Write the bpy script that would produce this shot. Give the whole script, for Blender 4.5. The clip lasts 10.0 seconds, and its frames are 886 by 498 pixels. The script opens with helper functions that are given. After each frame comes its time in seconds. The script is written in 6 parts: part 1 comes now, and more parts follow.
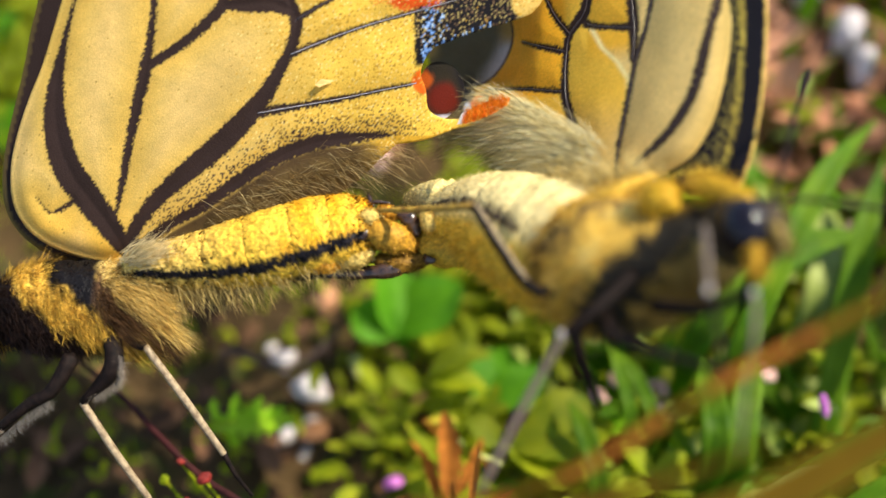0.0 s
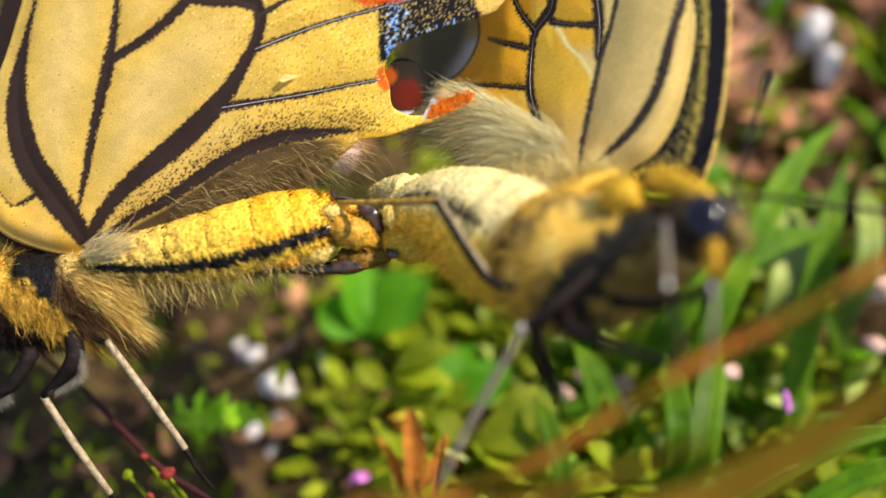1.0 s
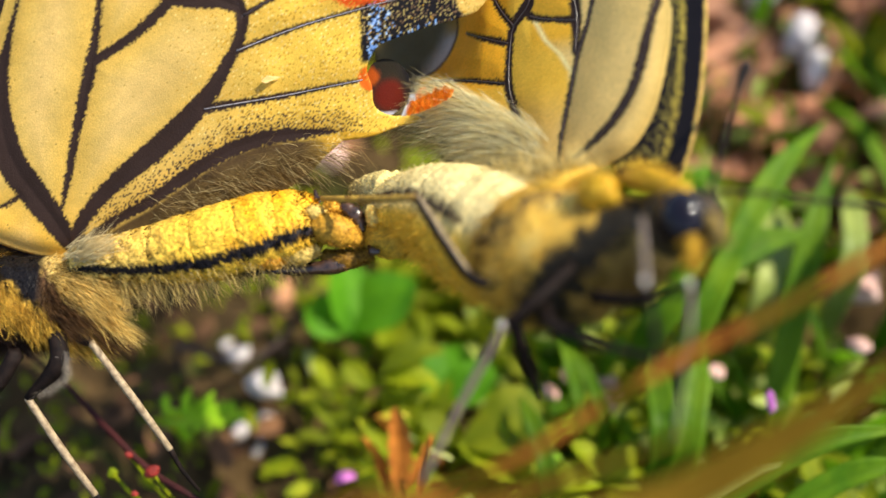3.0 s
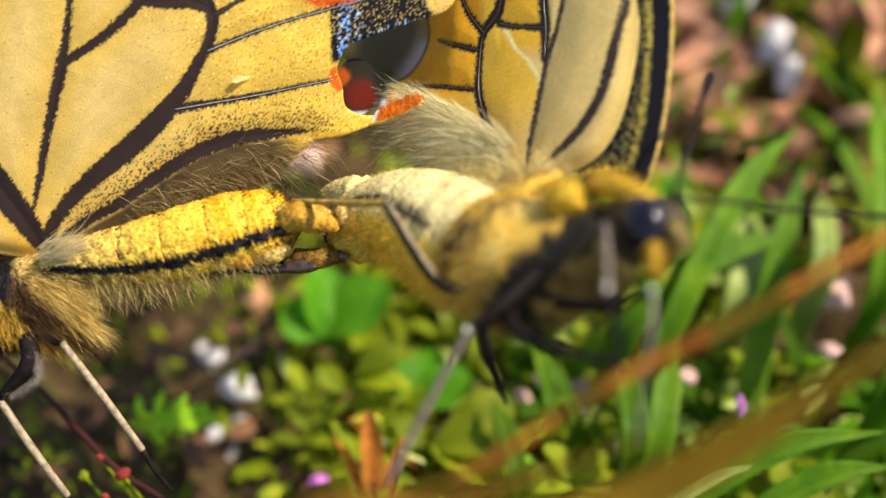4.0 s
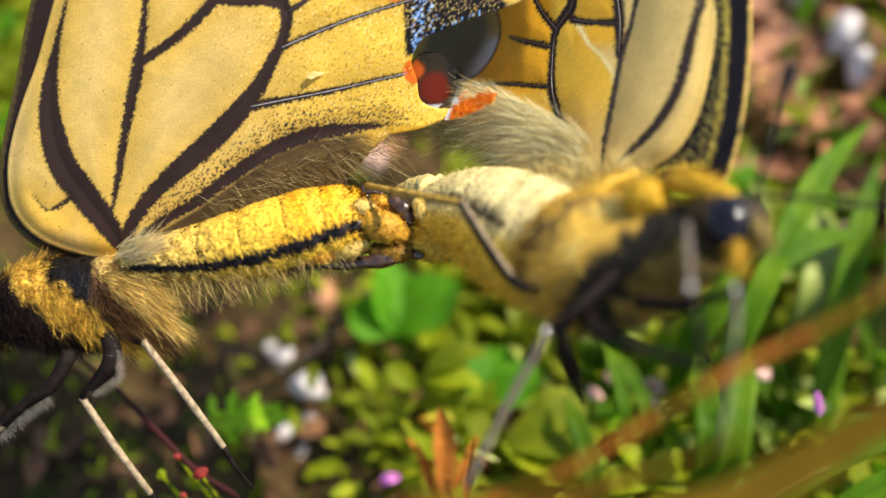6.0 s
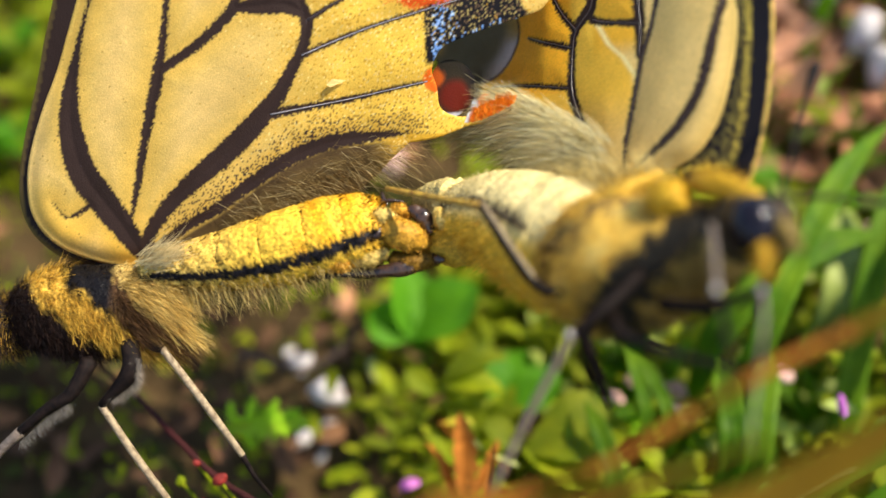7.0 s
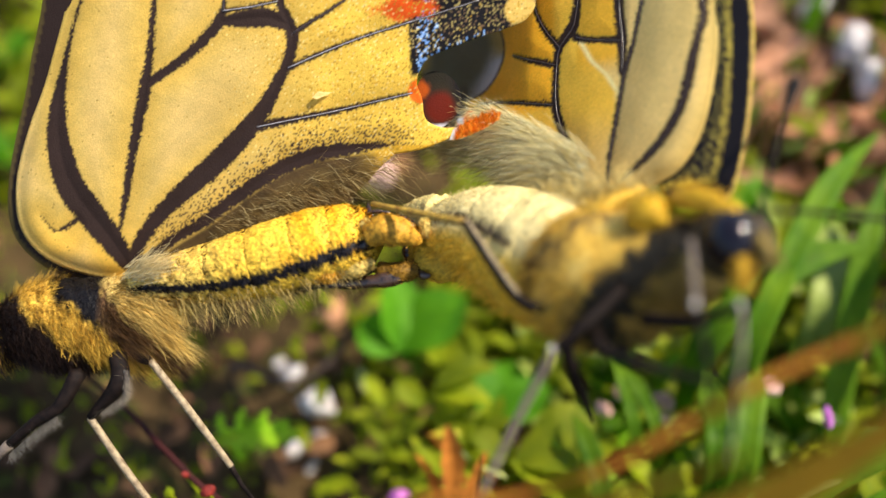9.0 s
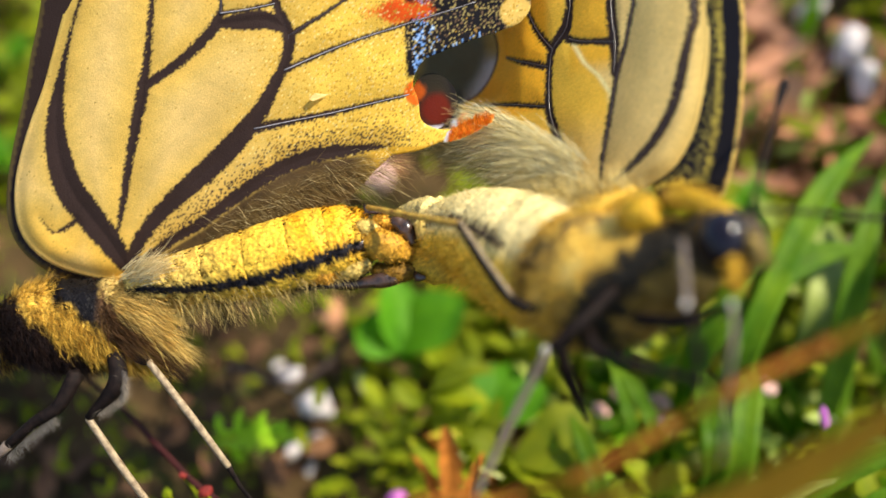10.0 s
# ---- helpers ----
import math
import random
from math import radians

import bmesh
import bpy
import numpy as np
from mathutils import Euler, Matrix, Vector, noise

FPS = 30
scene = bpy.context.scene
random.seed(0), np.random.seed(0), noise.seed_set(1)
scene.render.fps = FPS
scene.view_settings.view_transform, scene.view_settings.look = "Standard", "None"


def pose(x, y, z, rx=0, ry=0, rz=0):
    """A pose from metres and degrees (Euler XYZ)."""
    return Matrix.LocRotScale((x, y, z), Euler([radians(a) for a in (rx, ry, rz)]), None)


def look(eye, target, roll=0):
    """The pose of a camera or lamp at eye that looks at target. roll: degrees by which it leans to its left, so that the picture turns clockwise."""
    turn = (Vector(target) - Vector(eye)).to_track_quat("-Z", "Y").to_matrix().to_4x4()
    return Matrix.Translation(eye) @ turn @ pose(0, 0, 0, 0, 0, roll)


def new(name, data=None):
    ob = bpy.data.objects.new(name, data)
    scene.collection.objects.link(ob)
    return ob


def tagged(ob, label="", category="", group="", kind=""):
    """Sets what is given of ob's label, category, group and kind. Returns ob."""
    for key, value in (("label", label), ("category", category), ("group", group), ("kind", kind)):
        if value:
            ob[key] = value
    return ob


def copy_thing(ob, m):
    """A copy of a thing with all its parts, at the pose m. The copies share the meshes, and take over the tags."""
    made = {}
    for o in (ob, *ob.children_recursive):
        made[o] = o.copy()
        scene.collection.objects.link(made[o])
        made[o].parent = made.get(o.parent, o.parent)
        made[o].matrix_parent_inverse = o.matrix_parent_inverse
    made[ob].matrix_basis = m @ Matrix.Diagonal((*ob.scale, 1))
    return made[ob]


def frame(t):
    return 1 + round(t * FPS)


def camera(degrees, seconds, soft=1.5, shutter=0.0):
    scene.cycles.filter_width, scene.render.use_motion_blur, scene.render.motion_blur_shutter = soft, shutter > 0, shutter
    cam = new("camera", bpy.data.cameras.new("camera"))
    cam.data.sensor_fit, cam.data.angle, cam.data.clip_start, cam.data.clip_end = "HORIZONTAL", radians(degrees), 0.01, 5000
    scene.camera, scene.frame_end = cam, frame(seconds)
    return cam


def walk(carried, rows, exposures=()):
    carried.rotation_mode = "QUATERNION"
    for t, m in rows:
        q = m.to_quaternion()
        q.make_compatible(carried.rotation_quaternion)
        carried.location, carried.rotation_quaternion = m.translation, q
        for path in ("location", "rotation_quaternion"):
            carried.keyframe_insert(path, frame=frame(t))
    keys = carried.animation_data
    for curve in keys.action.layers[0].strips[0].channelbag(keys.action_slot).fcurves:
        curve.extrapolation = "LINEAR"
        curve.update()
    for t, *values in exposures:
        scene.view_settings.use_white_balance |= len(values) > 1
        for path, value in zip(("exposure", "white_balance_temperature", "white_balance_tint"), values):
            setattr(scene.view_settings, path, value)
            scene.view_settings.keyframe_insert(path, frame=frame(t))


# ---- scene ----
MM = 0.001
cam = camera(40.8, 10.0, soft=1.6)
cam.data.dof.use_dof = True
cam.data.dof.focus_distance = 0.0768
cam.data.dof.aperture_fstop = 15.0
PATH = [
    (0, pose(0.00000, 0.00000, 0.09300, 40.000, 0.000, 0.000)),
    (0.5, pose(0.00036, -0.00013, 0.09296, 39.923, -0.686, -0.343)),
    (1, pose(0.00085, -0.00041, 0.09297, 40.030, -1.009, -0.518)),
    (1.5, pose(0.00137, -0.00052, 0.09330, 40.270, -1.282, -0.640)),
    (2, pose(0.00162, -0.00063, 0.09305, 40.292, -1.568, -0.787)),
    (2.5, pose(0.00131, -0.00070, 0.09297, 40.114, -1.104, -0.494)),
    (4, pose(0.00247, -0.00116, 0.09332, 40.451, -1.998, -0.843)),
    (4.5, pose(0.00263, -0.00133, 0.09343, 40.420, -2.086, -0.895)),
    (5, pose(0.00274, -0.00135, 0.09312, 40.403, -1.728, -0.789)),
    (5.5, pose(0.00238, -0.00110, 0.09277, 39.967, -1.504, -0.521)),
    (6, pose(0.00061, -0.00073, 0.09315, 40.185, 0.029, 0.266)),
    (6.2, pose(0.00055, -0.00076, 0.09303, 40.414, 0.970, 0.535)),
    (7.5, pose(0.00077, -0.00041, 0.09266, 40.500, 1.081, 0.493)),
    (8, pose(0.00066, -0.00063, 0.09343, 40.731, 1.126, 0.557)),
    (8.5, pose(0.00105, -0.00060, 0.09307, 40.729, 1.323, 0.653)),
    (9, pose(0.00139, -0.00062, 0.09325, 40.867, 0.940, 0.434)),
    (9.5, pose(0.00158, -0.00083, 0.09321, 40.803, 0.918, 0.544)),
    (10, pose(0.00187, -0.00104, 0.09336, 41.097, 1.114, 0.458)),
]
walk(cam, PATH)

# ---- light ----
SUN_WAY = Vector((0.565, 0.05, 0.824)).normalized()
SUN_ELEVATION = math.asin(SUN_WAY.z)
world = bpy.data.worlds.new("sky")
scene.world = world
world.use_nodes = True
sky = world.node_tree.nodes.new("ShaderNodeTexSky")
sky.sky_type = "NISHITA"
sky.sun_disc = False
sky.air_density, sky.dust_density, sky.ozone_density = 1.0, 1.0, 1.0
sky.sun_elevation = SUN_ELEVATION
sky.sun_rotation = math.atan2(SUN_WAY.x, SUN_WAY.y)
back = world.node_tree.nodes["Background"]
back.inputs["Strength"].default_value = 0.15
world.node_tree.links.new(sky.outputs[0], back.inputs["Color"])
# one high sun
sun = new("sun", bpy.data.lights.new("sun", "SUN"))
sun.data.energy, sun.data.angle, sun.data.color = 5.0, radians(0.5), (1.0, 0.92, 0.76)
sun.matrix_world = look(SUN_WAY, (0, 0, 0))
scene.view_settings.exposure = 0.98


# ---- materials ----
def nodes_of(name):
    m = bpy.data.materials.new(name)
    m.use_nodes = True
    n, l = m.node_tree.nodes, m.node_tree.links
    return m, n, l, n["Principled BSDF"]


def noise_node(n, l, scale, detail=3.0, rough=0.6, where=None):
    tex = n.new("ShaderNodeTexNoise")
    tex.inputs["Scale"].default_value, tex.inputs["Detail"].default_value = scale, detail
    tex.inputs["Roughness"].default_value = rough
    if where is not None:
        l.new(where, tex.inputs["Vector"])
    return tex


def ramp_node(n, l, source, stops):
    r = n.new("ShaderNodeValToRGB")
    while len(r.color_ramp.elements) < len(stops):
        r.color_ramp.elements.new(0.5)
    for e, (at, c) in zip(r.color_ramp.elements, stops):
        e.position, e.color = at, (*c, 1)
    l.new(source, r.inputs[0])
    return r


def mix_node(n, l, kind, a, b, fac):
    x = n.new("ShaderNodeMix")
    x.data_type, x.blend_type = "RGBA", kind
    for sock, v in ((x.inputs["Factor"], fac), (x.inputs["A"], a), (x.inputs["B"], b)):
        if hasattr(v, "is_output"):
            l.new(v, sock)
        else:
            sock.default_value = v
    return x.outputs["Result"]


def bump_node(n, l, height, strength, distance):
    b = n.new("ShaderNodeBump")
    b.inputs["Strength"].default_value, b.inputs["Distance"].default_value = strength, distance
    l.new(height, b.inputs["Height"])
    return b.outputs["Normal"]


def translucent_mix(m, n, l, bsdf, colour, fac):
    t = n.new("ShaderNodeBsdfTranslucent")
    if hasattr(colour, "is_output"):
        l.new(colour, t.inputs["Color"])
    else:
        t.inputs["Color"].default_value = (*colour, 1)
    mx = n.new("ShaderNodeMixShader")
    mx.inputs[0].default_value = fac
    l.new(bsdf.outputs[0], mx.inputs[1])
    l.new(t.outputs[0], mx.inputs[2])
    l.new(mx.outputs[0], n["Material Output"].inputs["Surface"])


def tint_material(name, rough=0.6, grain=6000.0, relief=0.5, through_part=0.0, specular=0.3, vary=0.25):
    """Colour from the mesh's tint, with fine scale grain over it."""
    m, n, l, b = nodes_of(name)
    at = n.new("ShaderNodeAttribute")
    at.attribute_name = "tint"
    co = n.new("ShaderNodeTexCoord")
    fine = noise_node(n, l, grain, 2.0, 0.7, co.outputs["Object"])
    coarse = noise_node(n, l, 350.0, 3.0, 0.5, co.outputs["Object"])
    g = ramp_node(n, l, fine.outputs["Fac"], [(0.3, (1 - vary,) * 3), (0.7, (1 + vary * 0.3,) * 3)])
    c = ramp_node(n, l, coarse.outputs["Fac"], [(0.3, (0.88, 0.86, 0.8)), (0.7, (1.05, 1.05, 1.05))])
    col = mix_node(n, l, "MULTIPLY", at.outputs["Color"], g.outputs[0], 1.0)
    col = mix_node(n, l, "MULTIPLY", col, c.outputs[0], 1.0)
    l.new(col, b.inputs["Base Color"])
    b.inputs["Roughness"].default_value = rough
    b.inputs["Specular IOR Level"].default_value = specular
    if relief:
        l.new(bump_node(n, l, fine.outputs["Fac"], relief, 0.0001), b.inputs["Normal"])
    if through_part:
        translucent_mix(m, n, l, b, col, through_part)
    return m


def grain_material(name, dark, light, scale, rough=0.7, relief=0.4, depth=0.0003, specular=0.3, through_part=0.0,
                   through_colour=None, spots=None, random_shift=0.0, stretch=None):
    """Two-tone noise colour with a second finer grain and a bump."""
    m, n, l, b = nodes_of(name)
    co = n.new("ShaderNodeTexCoord")
    src = co.outputs["Object"]
    if stretch:
        mp = n.new("ShaderNodeMapping")
        mp.inputs["Scale"].default_value = stretch
        l.new(src, mp.inputs["Vector"])
        src = mp.outputs[0]
    a = noise_node(n, l, scale, 4.0, 0.6, src)
    f = noise_node(n, l, scale * 7, 3.0, 0.7, src)
    r = ramp_node(n, l, a.outputs["Fac"], [(0.32, dark), (0.68, light)])
    g = ramp_node(n, l, f.outputs["Fac"], [(0.3, (0.75,) * 3), (0.7, (1.15,) * 3)])
    col = mix_node(n, l, "MULTIPLY", r.outputs[0], g.outputs[0], 1.0)
    if spots:
        s = noise_node(n, l, scale * 2.2, 2.0, 0.5, src)
        sm = ramp_node(n, l, s.outputs["Fac"], [(0.58, (0, 0, 0)), (0.66, (1, 1, 1))])
        col = mix_node(n, l, "MIX", col, (*spots, 1), sm.outputs[0])
    if random_shift:
        info = n.new("ShaderNodeObjectInfo")
        isl = n.new("ShaderNodeNewGeometry")
        add = n.new("ShaderNodeMath")
        add.operation = "ADD"
        l.new(info.outputs["Random"], add.inputs[0])
        l.new(isl.outputs["Random Per Island"], add.inputs[1])
        half = n.new("ShaderNodeMath")
        half.operation = "MULTIPLY"
        half.inputs[1].default_value = 0.5
        l.new(add.outputs[0], half.inputs[0])
        lo, hi = 1 - random_shift, 1 + random_shift
        v = ramp_node(n, l, half.outputs[0], [(0.2, (lo, lo, lo * 0.9)), (0.8, (hi * 1.08, hi, hi * 0.8))])
        col = mix_node(n, l, "MULTIPLY", col, v.outputs[0], 1.0)
    l.new(col, b.inputs["Base Color"])
    b.inputs["Roughness"].default_value = rough
    b.inputs["Specular IOR Level"].default_value = specular
    if relief:
        l.new(bump_node(n, l, f.outputs["Fac"], relief, depth), b.inputs["Normal"])
    if through_part:
        translucent_mix(m, n, l, b, through_colour or col, through_part)
    return m


WING = tint_material("wing_scales", 0.55, 8500, 0.4, 0.42, 0.2, 0.13)
BODY = tint_material("body_scales", 0.5, 4500, 1.0, 0.0, 0.15, 0.6)
HAIR = tint_material("hair", 0.5, 2000, 0.0, 0.45, 0.2, 0.1)
VEIN = grain_material("vein_chitin", (0.02, 0.012, 0.01), (0.05, 0.03, 0.022), 3000, 0.28, 0.2, 0.00003, 0.6)
# pale colour for the specular line on some veins
VEIN_GLINT = grain_material("vein_glint", (0.22, 0.21, 0.22), (0.42, 0.40, 0.42), 3000, 0.3, 0.2, 0.00003, 0.5)
LEG = grain_material("leg_chitin", (0.15, 0.10, 0.055), (0.36, 0.27, 0.16), 2500, 0.45, 0.4, 0.00004, 0.35)
LEG_DARK = grain_material("dark_leg_chitin", (0.003, 0.002, 0.002), (0.015, 0.009, 0.007), 2500, 0.6, 0.6, 0.00005, 0.08)
LEG_GREY = grain_material("grey_leg_chitin", (0.07, 0.05, 0.04), (0.17, 0.13, 0.10), 2500, 0.4, 0.3, 0.00003, 0.3)
# pale and glossy, for the glints at the leg joints
JOINT_GLINT = grain_material("joint_glint", (0.30, 0.27, 0.24), (0.55, 0.50, 0.44), 2500, 0.12, 0.2, 0.00003, 0.9)
EYE = grain_material("eye_facets", (0.004, 0.003, 0.005), (0.008, 0.006, 0.01), 9000, 0.12, 0.1, 0.00001, 0.3)
CLASPER = grain_material("clasper_chitin", (0.20, 0.09, 0.012), (0.66, 0.42, 0.06), 1300, 0.55, 0.9, 0.00015, 0.35)
CLASPER_DARK = grain_material("dark_clasper", (0.012, 0.008, 0.006), (0.07, 0.035, 0.02), 1500, 0.25, 0.3, 0.00004, 0.6)
SOIL = grain_material("soil", (0.026, 0.017, 0.007), (0.092, 0.056, 0.023), 140, 0.95, 0.8, 0.0015, 0.1, spots=(0.055, 0.062, 0.013))
LEAF = grain_material("broad_leaf", (0.030, 0.115, 0.004), (0.085, 0.24, 0.008), 320, 0.5, 0.4, 0.0003, 0.12, 0.42, (0.13, 0.42, 0.006), random_shift=0.3)
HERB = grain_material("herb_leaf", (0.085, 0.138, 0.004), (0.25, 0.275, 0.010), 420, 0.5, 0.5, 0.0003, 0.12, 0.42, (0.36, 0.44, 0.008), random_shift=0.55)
# brighter copy of the herb leaf: sunlight is put into its colour
HERB_LIT = grain_material("herb_leaf_sunlit", (0.17, 0.38, 0.008), (0.34, 0.54, 0.02), 300, 0.5, 0.4, 0.0002, 0.15, 0.42, (0.42, 0.7, 0.012), spots=(0.34, 0.32, 0.04))
GRASS = grain_material("grass_blade", (0.032, 0.092, 0.004), (0.095, 0.175, 0.008), 300, 0.5, 0.3, 0.0001, 0.08, 0.38, (0.15, 0.35, 0.008), random_shift=0.5, stretch=(1, 1, 0.25))
GRASS_PALE = grain_material("pale_grass", (0.15, 0.22, 0.04), (0.32, 0.38, 0.10), 300, 0.5, 0.3, 0.0001, 0.25, 0.35, (0.36, 0.46, 0.08), random_shift=0.3)
STALK = grain_material("dry_stalk", (0.14, 0.040, 0.005), (0.30, 0.115, 0.014), 350, 0.75, 0.4, 0.0002, 0.08)
BLADE_DRY = grain_material("yellowing_blade", (0.085, 0.050, 0.003), (0.16, 0.095, 0.006), 250, 0.75, 0.3, 0.0002, 0.08, 0.35, (0.28, 0.17, 0.008))
DRY_BROWN = grain_material("withered_blade", (0.09, 0.045, 0.005), (0.17, 0.085, 0.010), 250, 0.8, 0.4, 0.0002, 0.05, 0.3, (0.26, 0.13, 0.01))
RED_STEM = grain_material("red_stem", (0.016, 0.005, 0.005), (0.055, 0.011, 0.010), 260, 0.7, 0.5, 0.0003, 0.1)
LITTER = grain_material("dry_leaf", (0.17, 0.078, 0.047), (0.55, 0.30, 0.215), 260, 0.75, 0.6, 0.0005, 0.15, 0.2, (0.55, 0.27, 0.16), random_shift=0.6)
CRUMBS = grain_material("dark_litter", (0.05, 0.026, 0.015), (0.19, 0.095, 0.052), 180, 0.85, 0.5, 0.0004, 0.15, random_shift=0.5)
ORANGE = grain_material("orange_dry_leaf", (0.15, 0.045, 0.008), (0.44, 0.17, 0.03), 420, 0.7, 0.8, 0.0004, 0.12, 0.25, (0.5, 0.2, 0.03), random_shift=0.3, spots=(0.09, 0.035, 0.012))
STONE = grain_material("white_pebble", (0.60, 0.54, 0.52), (0.86, 0.80, 0.78), 420, 0.9, 0.9, 0.0008, 0.15, spots=(0.44, 0.36, 0.33))
ROSY = grain_material("rosy_pebble", (0.42, 0.22, 0.17), (0.72, 0.48, 0.40), 420, 0.85, 0.8, 0.0006, 0.2)
RED_BUD = grain_material("red_bud", (0.10, 0.010, 0.008), (0.30, 0.03, 0.02), 600, 0.6, 0.6, 0.0003, 0.2)
BUD = grain_material("pale_bud", (0.40, 0.42, 0.10), (0.62, 0.62, 0.25), 500, 0.6, 0.3, 0.0002, 0.3, 0.2)
PETAL = grain_material("pink_petal", (0.45, 0.10, 0.42), (0.70, 0.25, 0.65), 500, 0.55, 0.3, 0.0002, 0.3, 0.3)
YELLOW_BUD = grain_material("yellow_bud", (0.45, 0.35, 0.02), (0.65, 0.55, 0.05), 500, 0.55, 0.3, 0.0002, 0.3, 0.2)
TWIG = grain_material("dark_twig", (0.02, 0.013, 0.011), (0.07, 0.045, 0.035), 400, 0.7, 0.5, 0.0003, 0.2)

# ---- the leaning frame in which the animals sit: x to the right, y up the slope of view, z into depth, millimetres ----
TILT = radians(50)
UP_W = Vector((0, math.sin(TILT), math.cos(TILT)))
IN_W = Vector((0, math.cos(TILT), -math.sin(TILT)))
EYE_HEIGHT = 0.093


def V(x, y, z):
    """A place from the leaning frame, in metres of the world."""
    return Vector((x * MM, 0, EYE_HEIGHT)) + UP_W * (y * MM) + IN_W * (z * MM)


def way(x, y, z):
    return (Vector((x, 0, 0)) + UP_W * y + IN_W * z).normalized()


# ---- mesh helpers ----
def mesh_of(name, verts, faces, mat, tint=None, smooth=True):
    me = bpy.data.meshes.new(name)
    me.from_pydata([tuple(v) for v in verts], [], faces)
    if tint is not None:
        a = me.color_attributes.new("tint", "FLOAT_COLOR", "POINT")
        rgba = np.ones((len(verts), 4), np.float32)
        rgba[:, :3] = tint
        a.data.foreach_set("color", rgba.ravel())
    me.materials.append(mat)
    if smooth:
        me.polygons.foreach_set("use_smooth", np.ones(len(me.polygons), bool))
    me.update()
    return me


def part(name, me, parent, label="", kind=""):
    ob = new(name, me)
    ob.parent = parent
    return tagged(ob, label=label, kind=kind)


def root(name, m, label, category, group="", kind=""):
    ob = new(name)
    ob.empty_display_size = 0.002
    ob.matrix_world = m
    return tagged(ob, label, category, group, kind)


def spline(points, n):
    """Catmull-Rom through the points, n places evenly in parameter."""
    p = np.array(points, float)
    p = np.vstack([2 * p[0] - p[1], p, 2 * p[-1] - p[-2]])
    u = np.linspace(0, len(p) - 3 - 1e-9, n)
    i = u.astype(int)
    f = (u - i)[:, None]
    a, b, c, d = p[i], p[i + 1], p[i + 2], p[i + 3]
    return 0.5 * (2 * b + (c - a) * f + (2 * a - 5 * b + 4 * c - d) * f ** 2 + (3 * b - a - 3 * c + d) * f ** 3)


def frames(path):
    t = np.gradient(path, axis=0)
    t /= np.linalg.norm(t, axis=1, keepdims=True) + 1e-12
    ref = np.array([0.0, 0, 1]) if abs(t[:, 2]).mean() < 0.8 else np.array([0, 1.0, 0])
    a = np.cross(ref, t)
    a /= np.linalg.norm(a, axis=1, keepdims=True) + 1e-12
    return t, a, np.cross(t, a)


def tube(path, radii, sides=8, flat=1.0, rough=0.0, rng=None):
    """Closed tapered tube: vertices, faces. radii one or more a place; flat squeezes the second axis."""
    path = np.asarray(path, float)
    n = len(path)
    radii = np.broadcast_to(np.asarray(radii, float), (n,))
    t, a, b = frames(path)
    ang = np.arange(sides) * 2 * np.pi / sides
    ring = a[:, None, :] * np.cos(ang)[None, :, None] + b[:, None, :] * (np.sin(ang) * flat)[None, :, None]
    r = radii[:, None, None] * np.ones((n, sides, 1))
    if rough and rng is not None:
        r = r * (1 + rng.normal(0, rough, r.shape))
    v = (path[:, None, :] + ring * r).reshape(-1, 3)
    faces = [(i * sides + j, i * sides + (j + 1) % sides, (i + 1) * sides + (j + 1) % sides, (i + 1) * sides + j)
             for i in range(n - 1) for j in range(sides)]
    v = np.vstack([v, path[:1] - t[:1] * radii[0] * 0.6, path[-1:] + t[-1:] * radii[-1] * 0.6])
    k = n * sides
    faces += [(k, (j + 1) % sides, j) for j in range(sides)]
    faces += [(k + 1, (n - 1) * sides + j, (n - 1) * sides + (j + 1) % sides) for j in range(sides)]
    return v, faces


def strands(start, direction, length, width, colour, bend, rng, steps=4):
    """Many fine tapering hairs in one mesh: vertices, faces, tint. All arrays have a row a hair."""
    n = len(start)
    d = direction / (np.linalg.norm(direction, axis=1, keepdims=True) + 1e-12)
    side = np.cross(d, rng.normal(size=(n, 3)))
    side /= np.linalg.norm(side, axis=1, keepdims=True) + 1e-12
    u = np.linspace(0, 1, steps)
    length, width = np.broadcast_to(length, (n,)), np.broadcast_to(width, (n,))
    mid = start[:, None, :] + d[:, None, :] * (length[:, None] * u)[:, :, None] + bend[:, None, :] * (length[:, None] * u ** 2)[:, :, None]
    w = (width[:, None] * (1 - 0.85 * u ** 1.5))[:, :, None] * side[:, None, :] * 0.5
    v = np.stack([mid - w, mid + w], 2).reshape(-1, 3)
    base = (np.arange(n) * steps * 2)[:, None] + (np.arange(steps - 1) * 2)[None, :]
    base = base.ravel()
    faces = np.stack([base, base + 1, base + 3, base + 2], 1).tolist()
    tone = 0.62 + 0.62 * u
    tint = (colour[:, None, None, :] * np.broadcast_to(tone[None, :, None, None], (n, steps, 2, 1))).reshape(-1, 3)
    return v, faces, tint


def near(points, line):
    """Distance of 2D points to a polyline, and the place along it from 0 to 1."""
    best = np.full(len(points), 1e9)
    along = np.zeros(len(points))
    m = len(line) - 1
    for k in range(m):
        a, b = line[k], line[k + 1]
        ab = b - a
        f = np.clip(((points - a) @ ab) / (ab @ ab + 1e-12), 0, 1)
        dist = np.linalg.norm(points - (a + f[:, None] * ab), axis=1)
        hit = dist < best
        best[hit], along[hit] = dist[hit], (k + f[hit]) / m
    return best, along


